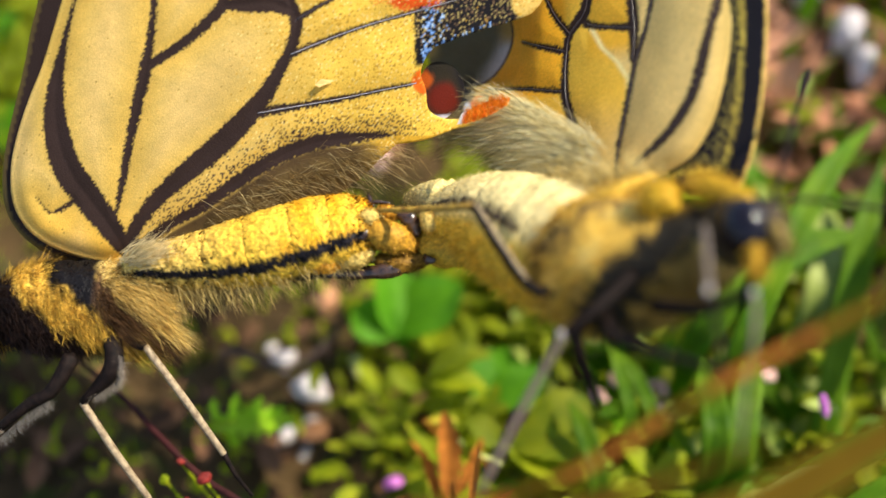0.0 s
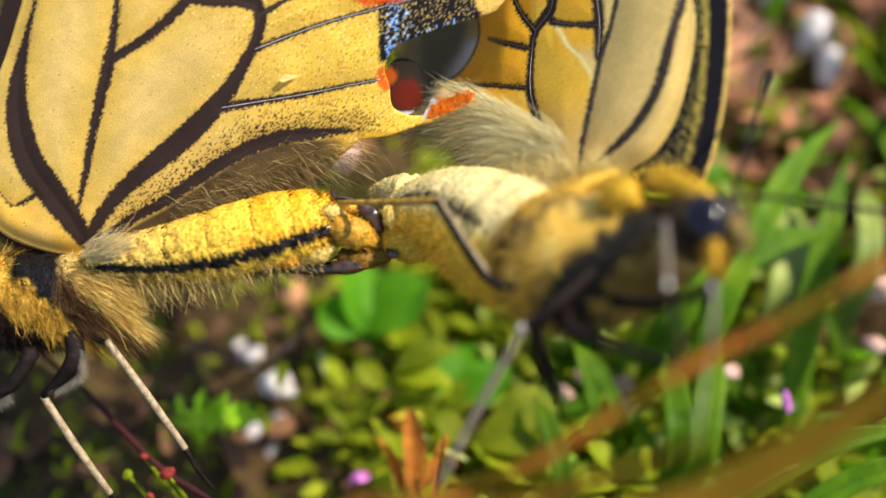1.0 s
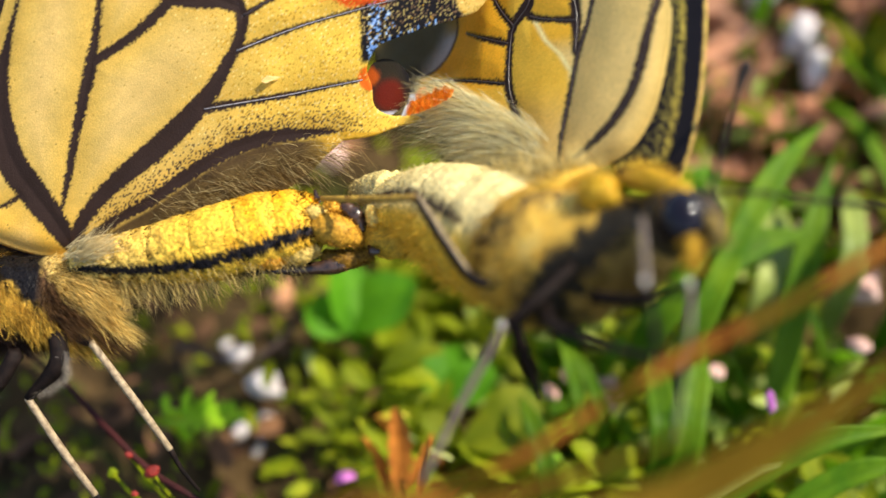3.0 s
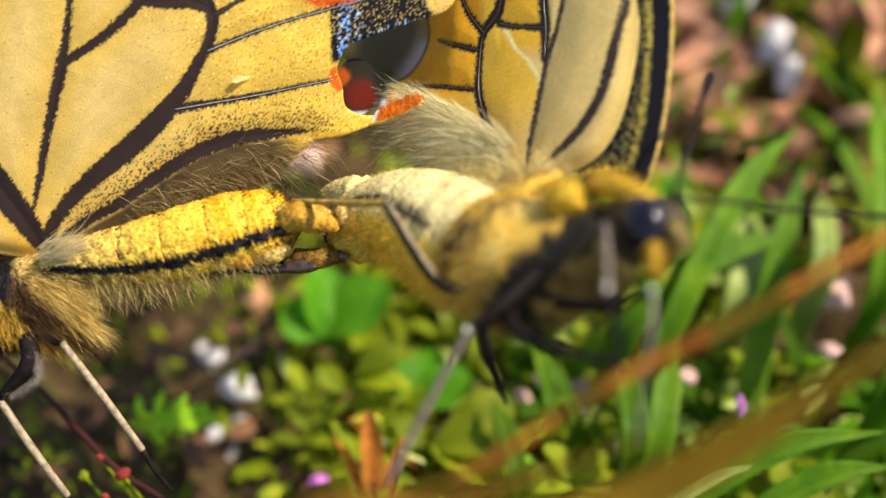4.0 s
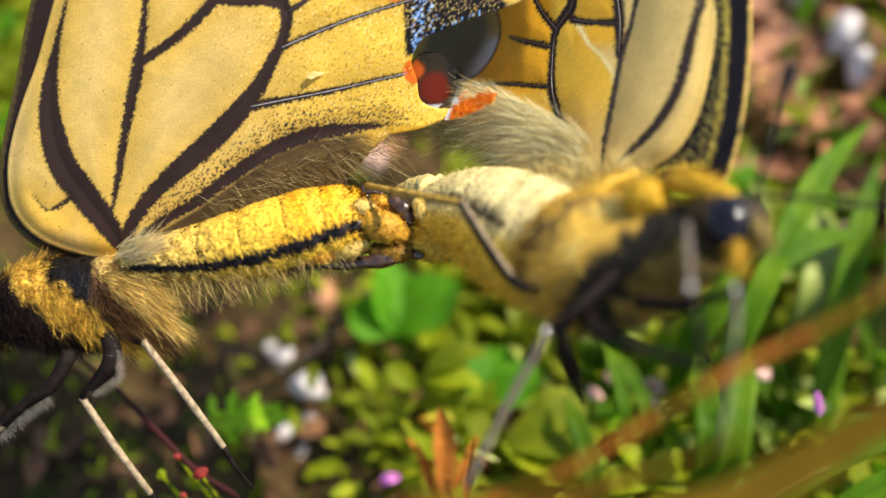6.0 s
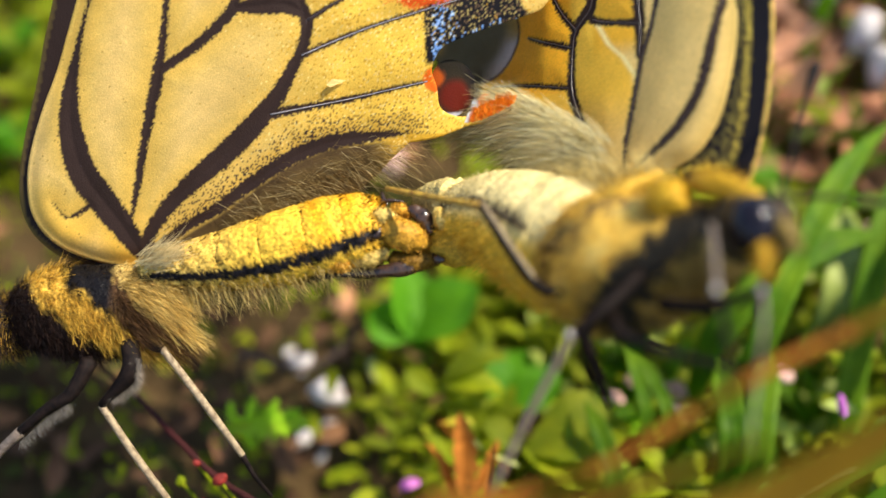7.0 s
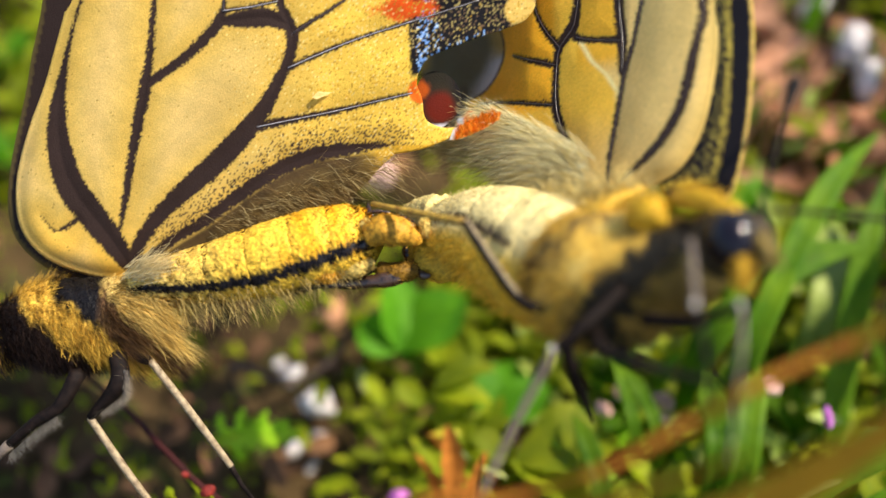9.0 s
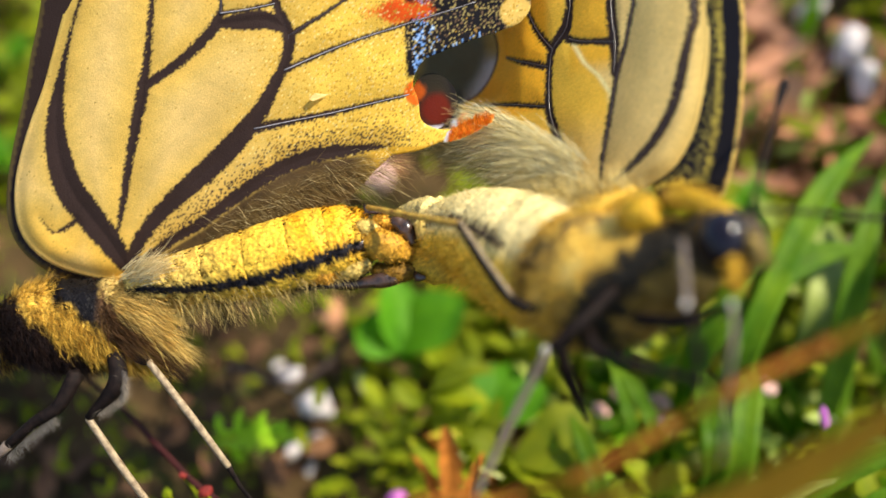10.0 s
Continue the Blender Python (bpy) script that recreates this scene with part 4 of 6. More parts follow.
def butterfly_b():
    rng = np.random.default_rng(23)
    ob = root("butterfly", FRAME_B, "cream-yellow swallowtail with a furry body, holding a dry stalk", "butterfly", "mating swallowtails")
    outline = np.vstack([spline(B_COSTA, 60), spline([B_COSTA[-1]] + B_REST, 110)[1:]])
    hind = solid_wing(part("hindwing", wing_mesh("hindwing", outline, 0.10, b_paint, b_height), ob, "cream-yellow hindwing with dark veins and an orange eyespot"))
    for k in B_VEINS:
        vein_part(B_VEINS[k][0], lambda q: b_height(q) + 0.05, 0.07, hind)
    front = bent([(5.0, -0.8), (7.6, -0.6), (9.9, -0.4), (10.8, 1.2), (11.4, 3.5), (11.7, 5.8), (11.85, 8.2), (11.7, 10.5), (10.8, 17), (8.0, 24)], 0.7)
    line = np.vstack([spline(front, 60), spline([front[-1], (2, 30), (-2, 24), (1, 12), (3, 2), (5, -0.8)], 40)[1:-1]])

    def fore_paint(p):
        r = np.random.default_rng(6)
        d, _ = near(p, spline(front, 50))
        d = d + r.normal(0, 0.04, len(p))
        col = np.tile(BLACK * 1.6, (len(p), 1))
        col = blend(col, step(d, 0.17, 0.11), YELLOW * 1.3)
        col = speckle(p, col, step(d, 1.15, 1.3) * step(d, 1.75, 1.55), r, 0.6, YELLOW * np.array([1.1, 1.2, 0.8]))
        col = speckle(p, col, step(d, 1.6, 1.75) * step(d, 2.6, 2.0), r, 0.22, YELLOW * np.array([0.7, 0.8, 0.7]))
        col = speckle(p, col, step(d, 2.0, 2.5), r, 0.10, YELLOW * np.array([0.6, 0.7, 0.7]))
        return col
    solid_wing(part("forewing", wing_mesh("forewing", line, 0.09, fore_paint, lambda p: -0.7 - turned_back(p[:, 0], p[:, 1]) + 0.01 * p[:, 1]), ob, "black forewing edge dusted with yellow, yellow rim"))
    far = outline + np.array([-0.6, 0.3])
    solid_wing(part("hindwing", wing_mesh("far_hindwing", far, 0.3, b_paint, lambda p: -2.4 - turned_back(p[:, 0], p[:, 1]) + 0.08 * p[:, 0].clip(-14, 0)), ob, "second hindwing folded behind the first"))

    # abdomen, cream and plump
    path = [(-11.8, -2.2, 2.4), (-10.4, -2.0, 2.6), (-8.2, -1.6, 2.7), (-5.0, -1.9, 2.4), (-1.6, -3.2, 2.0), (1.6, -4.0, 2.0)]
    radii = [0.9, 1.75, 2.45, 3.15, 3.85, 3.5]
    mid = spline([(q[0], q[1]) for q in path], 60)

    def belly(v, r):
        x = v[:, 0]
        h = (v[:, 1] - np.interp(x, mid[:, 0], mid[:, 1])) / np.interp(x, [q[0] for q in path], radii)
        col = np.tile(np.array([0.74, 0.61, 0.28]), (len(v), 1))
        col = blend(col, step(h, 0.3, -0.1), np.array([0.86, 0.53, 0.05]))
        s = np.exp(-((h - np.interp(x, [-8, -5.6, -2.2, -0.5], [0.36, 0.36, 0.32, 0.30]) + r.normal(0, 0.04, len(v))) / 0.14) ** 2) * step(x, -10.5, -9) * step(x, 0.5, -1.5)
        col = blend(col, step(s, 0.4, 0.75), DARK)
        return col * r.normal(1, 0.08, (len(v), 1)).clip(0.7, 1.3)
    ab = root_part("abdomen_b", ob, "plump cream abdomen with a thin dark side line")
    ab.name = "abdomen"
    body_tube("segment", path, radii, ab, belly, 1.0, 44, 120, "", 0.03, 7)
    s, o, t = surface_samples(path, radii, 9000, rng)
    keep = o[:, 2] > -0.3
    s, o = s[keep], o[keep]
    n = len(s)
    c = belly(s, rng) * rng.uniform(0.75, 1.2, (n, 1))
    low = step(o[:, 1], 0.2, -0.6)
    d = o * 0.55 + np.array([-0.75, -0.15, 0.1]) + rng.normal(0, 0.2, o.shape)
    v, f, tt = strands(s, d, rng.uniform(0.25, 0.5, n) * (1 + 1.6 * low), 0.05, c, rng.normal(0, 0.1, o.shape), rng)
    part("fur", mesh_of("fur", v * MM, f, HAIR, tt), ab, "short cream fur", "stuff")
    # tail parts held in the other animal's claspers
    scaly(ob, "tail_ring", [(-14.3, -0.35, 2.6), (-13.0, -0.3, 2.9), (-11.6, -0.35, 3.0), (-10.0, -0.5, 3.0)], [0.4, 0.85, 1.2, 1.5], np.array([0.76, 0.61, 0.24]), "cream end ring of the abdomen", rng)
    scaly(ob, "tail_ring", [(-12.2, -2.8, 3.6), (-11.0, -3.1, 3.9), (-9.4, -3.3, 4.0), (-7.6, -3.4, 3.8)], [0.5, 1.0, 1.35, 1.2], np.array([0.62, 0.37, 0.035]), "amber lower end ring of the abdomen", rng)
    for shape, rr in (([(-12.0, -2.2, 4.3), (-11.5, -2.8, 4.6), (-11.3, -3.5, 4.4)], [0.2, 0.3, 0.2]), ([(-9.6, -3.9, 5.1), (-9.1, -4.2, 5.2), (-8.6, -4.2, 5.1)], [0.15, 0.3, 0.15])):
        p = spline(shape, 14)
        v, f = tube(p * MM, np.interp(np.linspace(0, 1, 14), np.linspace(0, 1, len(rr)), rr) * MM, 12, 0.85, 0.1, rng)
        part("tail_hook", mesh_of("tail_hook", v, f, CLASPER_DARK), ob, "dark tail hook")

    # thorax
    tpath = [(0.2, -3.1, 2.4), (2.4, -4.1, 2.6), (5.0, -4.3, 2.6), (8.4, -3.7, 2.5), (10.8, -3.2, 2.4)]
    tr = [2.8, 3.9, 3.8, 2.7, 1.8]

    def pelt(v, r):
        x, y = v[:, 0], v[:, 1]
        j = r.normal(0, 0.3, len(v)) + 0.25 * np.sin(2.3 * x + 3.1 * y)
        col = np.tile(np.array([0.72, 0.45, 0.075]), (len(v), 1))
        k = x - 0.75 * (y + 4) + j
        streak = np.sin(1.7 * (x - 0.75 * y) + 0.8 * np.sin(1.3 * y)) * np.sin(0.5 * x + 1.1 * y)
        col = blend(col, step(y, -3.5, -5.5) * 0.6, np.array([0.56, 0.33, 0.035]))
        col = blend(col, step(streak, 0.2, 0.7) * 0.6, np.array([0.26, 0.16, 0.04]))
        col = blend(col, step(-streak, 0.3, 0.8) * 0.6 * step(k, 6.6, 5.8), np.array([0.82, 0.60, 0.17]))
        inner = np.interp(y, [-7, -5.2, -3.8, -1.9, -0.8], [3.6, 5.2, 6.7, 8.4, 9.6])
        outer = np.interp(y, [-7, -5.2, -3.8, -1.9, -0.8], [6.6, 8.6, 10.0, 11.9, 12.8])
        col = blend(col, step(x + j - outer, -0.1, 0.4), np.array([0.36, 0.22, 0.05]))
        col = blend(col, step(x + j - inner, -0.3, 0.4) * step(x + j - outer, 0.2, -0.3), np.array([0.022, 0.018, 0.012]))
        # shade of the gap below the wing root, painted on the fur
        groove_shade = np.interp(x, [1.2, 2.4, 4.6, 6.6, 7.2], [-3.7, -3.0, -1.3, -0.35, -0.1])
        col = blend(col, np.exp(-((y + j - groove_shade) / np.interp(x, [1.5, 3, 5, 7], [0.75, 0.6, 0.35, 0.3])) ** 2) * step(x, 0.6, 1.6) * step(x, 7.4, 6.4) * 0.95, DARK * 1.2)
        return col
    body_tube("thorax", tpath, tr, ob, pelt, 1.0, 40, 50, "furry thorax with yellow and black bands")
    s, o, t = surface_samples(tpath, tr, 9500, rng)
    keep = o[:, 2] > -0.35
    s, o = s[keep], o[keep]
    n = len(s)
    d = o * 0.5 + np.array([-0.6, -0.45, 0.0]) + rng.normal(0, 0.2, (n, 3))
    ln = rng.uniform(0.4, 1.1, n)
    c = pelt(s + d / np.linalg.norm(d, axis=1, keepdims=True) * ln[:, None] * 0.5, rng) * rng.uniform(0.6, 1.3, (n, 1))
    v, f, tt = strands(s, d, ln, 0.055, c, np.array([-0.2, -0.15, 0]) + rng.normal(0, 0.15, (n, 3)), rng)
    part("fur", mesh_of("fur", v * MM, f, HAIR, tt), ob, "shaggy yellow and dark fur", "stuff")
    # shoulder pads and collar, deep yellow
    for shape, rr in (([(8.9, -0.1, 2.6), (10.6, -0.4, 2.9), (12.8, -1.2, 3.0)], [0.45, 0.65, 0.45]), ([(6.9, -0.9, 3.6), (7.6, -0.9, 3.9), (8.5, -1.1, 4.1), (9.2, -1.4, 4.1)], [0.25, 0.95, 0.95, 0.2]),
                      ([(0.4, -2.8, 4.2), (2.2, -1.8, 4.3), (3.8, -0.9, 3.8), (5.0, -0.1, 3.0), (5.9, 0.5, 2.0)], [0.2, 0.45, 0.55, 0.4, 0.15])):
        p = spline(shape, 14)
        rad = np.interp(np.linspace(0, 1, 14), np.linspace(0, 1, len(rr)), rr)
        v, f = tube(p, rad, 16)
        ridge = len(rr) == 5
        tone = np.array([0.72, 0.45, 0.06]) if ridge else np.array([0.62, 0.37, 0.022])
        pad = part("wing_root" if ridge else "shoulder_pad", mesh_of("shoulder_pad", v * MM, f, BODY, np.tile(tone, (len(v), 1))), ob, "tan thickened wing root" if ridge else "deep yellow furry shoulder pad")
        s, o, t = surface_samples(shape, rr, 500, rng)
        v, f, tt = strands(s, o + np.array([-0.5, 0.1, 0]), rng.uniform(0.3, 0.65, 500), 0.05, tone * 1.05 * rng.uniform(0.6, 1.2, (500, 1)),
                           rng.normal(0, 0.1, (500, 3)), rng, 3)
        part("fur", mesh_of("fur", v * MM, f, HAIR, tt), pad, "", "stuff")
    # head, eye, mouthparts, antennae
    hv, hf = tube(spline([(10.4, -2.6, 2.4), (12.0, -2.6, 2.6), (13.4, -2.8, 2.6), (14.3, -3.0, 2.6)], 20) * MM,
                  np.interp(np.linspace(0, 1, 20), [0, 0.3, 0.7, 1], [1.5, 1.9, 1.7, 0.8]) * MM, 26)
    ht = np.tile(np.array([0.05, 0.035, 0.02]), (len(hv), 1))
    head = part("head", mesh_of("head", hv, hf, BODY, ht), ob, "dark furry head")
    ball = bmesh.new()
    bmesh.ops.create_uvsphere(ball, u_segments=32, v_segments=20, radius=1.35 * MM)
    bmesh.ops.scale(ball, vec=(1, 1.1, 0.85), verts=ball.verts)
    bmesh.ops.translate(ball, vec=Vector((13.0, -2.45, 3.9)) * MM, verts=ball.verts)
    eye = bpy.data.meshes.new("eye")
    ball.to_mesh(eye)
    eye.materials.append(EYE)
    eye.polygons.foreach_set("use_smooth", np.ones(len(eye.polygons), bool))
    part("eye", eye, head, "glossy black compound eye")
    for shape, rr, colr in (([(14.0, -2.4, 3.2), (14.7, -2.8, 3.3), (14.9, -3.8, 3.2)], [0.35, 0.3, 0.15], np.array([0.36, 0.26, 0.08])),
                            ([(13.9, -3.3, 4.2), (14.2, -4.2, 4.6), (14.3, -4.9, 4.9)], [0.26, 0.24, 0.12], np.array([0.60, 0.36, 0.03]))):
        v, f = tube(spline(shape, 12) * MM, np.interp(np.linspace(0, 1, 12), np.linspace(0, 1, 3), rr) * MM, 14)
        part("palp", mesh_of("palp", v, f, BODY, np.tile(colr, (len(v), 1))), head, "yellow furry palp")
        s, o, t = surface_samples(shape, rr, 300, rng)
        v, f, tt = strands(s, o + np.array([0.4, -0.3, 0]), rng.uniform(0.3, 0.7, 300), 0.05, colr * rng.uniform(0.6, 1.2, (300, 1)), rng.normal(0, 0.1, (300, 3)), rng, 3)
        part("fur", mesh_of("fur", v * MM, f, HAIR, tt), head, "", "stuff")
    for shape in ([(13.2, -1.35, 3.4), (14.45, -1.05, 2.0), (15.7, -1.2, 0.0), (16.7, -1.5, -3.0), (18.2, -1.7, -6.0), (20.6, -1.9, -9.0), (23.4, -2.1, -11.5)],
                  [(13.9, -1.9, 3.6), (13.8, -1.1, 2.6), (13.2, 0.6, 0.8), (12.0, 3.2, -2.0), (10.4, 6.4, -6.0)]):
        pts = spline(shape, 40)
        rad = 0.14 + 0.02 * np.sin(np.arange(40) * 2.2)
        rad[-5:] += np.array([0.03, 0.08, 0.12, 0.12, 0.06])
        v, f = tube(pts * MM, rad * MM, 8)
        part("antenna", mesh_of("antenna", v, f, LEG_DARK), head, "thin dark antenna")
    # wool on the inner wing edge, swept back
    n = 7400
    f0 = 0.92 * rng.random(n) ** 0.8
    base = spline([(-0.2, -0.2), (-2.2, 1.2), (-4.6, 2.7), (-7.2, 4.2), (-9.6, 5.3)], 100)[(f0 * 99).astype(int)]
    up = rng.uniform(-0.6, 2.7, n) * (1 - 0.55 * f0)
    s = np.column_stack([base + np.column_stack([rng.uniform(-0.2, 1.6, n), up]), rng.uniform(0.05, 1.2, n) * (1 - 0.5 * f0)])
    tuft = rng.normal(0, 1, 90)[(f0 * 89).astype(int)]
    d = np.column_stack([-rng.uniform(0.7, 1.0, n), 0.10 + 0.30 * up + 0.14 * tuft + rng.normal(0, 0.16, n), rng.normal(0.25, 0.2, n)])
    pick = rng.random((n, 1))
    tone = np.where(pick < 0.15, np.array([[0.09, 0.06, 0.025]]), np.where(pick < 0.4, np.array([[0.84, 0.66, 0.25]]), np.array([[1.0, 0.92, 0.56]]))) * rng.uniform(0.7, 1.15, (n, 1))
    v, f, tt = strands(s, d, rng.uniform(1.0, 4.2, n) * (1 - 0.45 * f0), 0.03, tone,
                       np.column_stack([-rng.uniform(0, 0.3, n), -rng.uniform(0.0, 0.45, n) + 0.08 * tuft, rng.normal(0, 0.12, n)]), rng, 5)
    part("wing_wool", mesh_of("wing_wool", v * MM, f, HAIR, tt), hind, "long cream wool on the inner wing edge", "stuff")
    n = 1800
    f0 = rng.random(n)
    base = spline([(-1.5, -0.2), (-4.4, 1.2), (-7.4, 2.9), (-10.0, 4.0), (-12.2, 5.0)], 100)[(f0 * 99).astype(int)]
    s = np.column_stack([base + rng.normal(0, 0.5, (n, 2)), rng.uniform(0.1, 1.0, n)])
    d = np.column_stack([-rng.uniform(0.6, 1.0, n), rng.normal(0.05, 0.35, n), rng.normal(0.3, 0.25, n)])
    v, f, tt = strands(s, d, rng.uniform(0.8, 2.6, n), 0.032, np.array([0.50, 0.42, 0.2]) * rng.uniform(0.35, 1.3, (n, 1)), rng.normal(0, 0.25, (n, 3)), rng)
    part("fold_hair", mesh_of("fold_hair", v * MM, f, HAIR, tt), hind, "loose hairs under the wing wool", "stuff")
    # orange eyespot lying proud on the wool's end, its scales in ragged streaks
    u, w = np.meshgrid(np.linspace(0, 1, 22), np.linspace(-0.5, 0.5, 14))
    u, w = u.ravel(), w.ravel()
    sx = -8.75 + 2.85 * u
    sy = 4.65 + 1.0 * u + 1.15 * w * np.sin(np.pi * (0.2 + 0.65 * u)) + 0.06 * np.sin(u * 60) * np.abs(w) * 2
    sheet = np.column_stack([sx, sy, 2.2 - 0.38 * (sx + 7.4) - 0.5 * (sy - 5.2) + 0.04 * np.sin(u * 48)])
    q = [(i * 22 + j, i * 22 + j + 1, (i + 1) * 22 + j + 1, (i + 1) * 22 + j) for i in range(13) for j in range(21)]
    tone = np.array([0.90, 0.20, 0.012]) * rng.uniform(0.75, 1.1, (len(sheet), 1))
    tone = np.where((np.sin(u * 34 + 3 * w) > 0.6)[:, None], np.array([[0.92, 0.42, 0.06]]), tone)
    tone = blend(tone, step(u, 0.12, 0.05), np.array([0.88, 0.86, 0.84]))
    spot = part("eyespot", mesh_of("eyespot", sheet * MM, q, WING, tone), hind, "orange eyespot with a white edge")
    n = 260
    u, w = rng.uniform(0.1, 1, n), rng.uniform(-0.5, 0.5, n)
    sx, sy = -8.75 + 2.85 * u, 4.65 + 1.0 * u + 1.15 * w * np.sin(np.pi * (0.2 + 0.65 * u))
    s = np.column_stack([sx, sy, 2.25 - 0.38 * (sx + 7.4) - 0.5 * (sy - 5.2)])
    d = np.column_stack([rng.uniform(0.3, 0.7, n), rng.normal(0.75, 0.25, n), rng.normal(0.5, 0.2, n)])
    tone = np.array([0.95, 0.30, 0.02]) * rng.uniform(0.75, 1.1, (n, 1))
    v, f, tt = strands(s, d, rng.uniform(0.2, 0.5, n), 0.07, tone, rng.normal(0, 0.08, (n, 3)), rng, 3)
    part("fur", mesh_of("fur", v * MM, f, HAIR, tt), hind, "orange scale hairs", "stuff")
    # sparse hairs where the wing roots meet the body
    n = 900
    s = np.column_stack([rng.uniform(-1.5, 6.0, n), rng.uniform(-1.6, 0.6, n), rng.uniform(0.3, 2.6, n)])
    d = np.column_stack([rng.normal(-0.35, 0.25, n), rng.uniform(0.5, 1.0, n), rng.normal(0.1, 0.2, n)])
    v, f, tt = strands(s, d, rng.uniform(0.8, 2.2, n), 0.05, np.array([0.66, 0.52, 0.2]) * rng.uniform(0.5, 1.2, (n, 1)), rng.normal(0, 0.15, (n, 3)), rng)
    part("root_hair", mesh_of("root_hair", v * MM, f, HAIR, tt), ob, "pale hairs at the wing root", "stuff")
    # legs
    hind_leg = legs(ob, "leg", [([(2.4, -5.9, 5.4), (2.1, -5.6, 7.4), (0.6, -3.8, 8.1), (-1.9, -1.1, 8.0)], [0.3, 0.3, 0.26, 0.22], LEG_DARK, "femur"),
                                ([(2.15, -5.1, 7.9), (0.95, -3.6, 8.22), (-1.68, -0.95, 8.12)], [0.09, 0.13, 0.11], LEG, "ridge")], "thin bent hind leg reaching over the abdomen")
    shin = spline([(0, 0, 0), (-4.3, -0.05, -0.4), (-9.5, 0.0, -0.6)], 12)
    v, f = tube(shin * MM, np.interp(np.linspace(0, 1, 12), [0, 0.5, 1], [0.2, 0.2, 0.16]) * MM, 10)
    MOVING["shin"] = part("tibia", mesh_of("tibia", v, f, CLASPER), hind_leg)
    MOVING["shin"].matrix_local = Matrix.Translation(Vector(KNEE) * MM)
    legs(ob, "leg", [([(7.4, -4.8, 5.4), (7.3, -6.4, 8.0), (6.2, -7.7, 9.3)], [0.36, 0.32, 0.25], LEG_DARK, "femur"),
                     ([(6.2, -7.7, 9.3), (4.6, -11.2, 10.4), (3.1, -15.7, 12.1)], [0.22, 0.22, 0.18], LEG_GREY, "tibia")], "long grey middle leg")
    legs(ob, "leg", [([(4.5, -6.6, 5.4), (4.4, -7.9, 6.6)], [0.4, 0.35], LEG_DARK, "femur"),
                     ([(4.4, -7.9, 6.6), (3.9, -9.3, 5.6), (3.4, -10.8, 4.3), (2.9, -12.4, 3.0)], [0.34, 0.34, 0.26, 0.12], LEG_DARK, "tibia")], "dark far leg")
    legs(ob, "leg", [([(7.0, -6.9, 7.0), (8.3, -7.6, 8.2), (9.8, -8.25, 7.8), (11.3, -8.65, 7.3)], [0.3, 0.32, 0.3, 0.26], LEG_DARK, "femur"),
                     ([(11.3, -8.65, 7.3), (13.0, -9.0, 6.8), (14.6, -9.2, 6.4)], [0.24, 0.2, 0.14], LEG_DARK, "tibia")], "dark leg reaching to the stalk")
    legs(ob, "leg", [([(11.6, -2.8, 5.2), (12.6, -2.6, 6.4), (14.2, -5.4, 8.2)], [0.15, 0.17, 0.17], LEG_GREY, "femur"),
                     ([(14.2, -5.4, 8.2), (14.6, -8.1, 8.0), (14.6, -9.9, 8.1)], [0.18, 0.16, 0.13], LEG_DARK, "tibia")], "grey front leg held down from the head")
    legs(ob, "leg", [([(8.6, -6.4, 5.2), (11.6, -6.4, 5.4), (14.9, -5.6, 5.8)], [0.35, 0.34, 0.26], LEG_DARK, "femur"),
                     ([(15.0, -5.5, 5.8), (15.4, -7.1, 6.4), (15.2, -9.2, 6.6), (14.6, -12.9, 6.5)], [0.11, 0.14, 0.13, 0.1], LEG_GREY, "tibia")], "bent front leg, dark thigh and grey shin")
    # small pale beads added at the joints to stand for their glints
    for at, r in (((6.15, -7.75, 9.45), 0.22), ((14.2, -5.4, 8.3), 0.18), ((15.0, -5.5, 5.95), 0.17)):
        v, f = tube(np.array([at, at, at]) * MM + np.array([(0, -0.15, 0), (0, 0, 0), (0, 0.15, 0)]) * MM, np.array([r * 0.75, r, r * 0.75]) * MM, 14)
        part("leg_joint", mesh_of("leg_joint", v, f, JOINT_GLINT), ob, "pale glossy bead for the glint on a leg joint")
    return ob


butterfly_left = butterfly_a()
butterfly_right = butterfly_b()


# ---- ground: one sheet, uneven near the animals, out to the horizon ----
def ground_height(x, y):
    """Metres, for arrays of metres."""
    x, y = np.asarray(x, float), np.asarray(y, float)
    near_by = np.exp(-(np.hypot(x, y) / 0.35) ** 2)
    bank = 0.020 * step(0.55 * x + y, 0.075, 0.135) * near_by
    h = 0.0022 * np.sin(x * 210 + 1.2) * np.sin(y * 170) + 0.0012 * np.sin(x * 520 + y * 330) + 0.0007 * np.sin(y * 900 - x * 640)
    return bank + h * near_by


def build_ground():
    fine = np.linspace(-0.2, 0.2, 161)
    far = np.array([0.25, 0.35, 0.5, 0.8, 1.5, 3, 8, 20, 60, 200, 800, 3000])
    ax = np.concatenate([-far[::-1], fine, far])
    gx, gy = np.meshgrid(ax, ax)
    n = len(ax)
    v = np.stack([gx.ravel(), gy.ravel(), ground_height(gx, gy).ravel()], 1)
    q = (np.arange(n - 1)[:, None] * n + np.arange(n - 1)[None, :]).ravel()
    f = np.stack([q, q + 1, q + n + 1, q + n], 1).tolist()
    ob = new("ground", mesh_of("ground", v, f, SOIL))
    return tagged(ob, "dark crumbly soil with moss and litter", "ground", kind="structure")


build_ground()


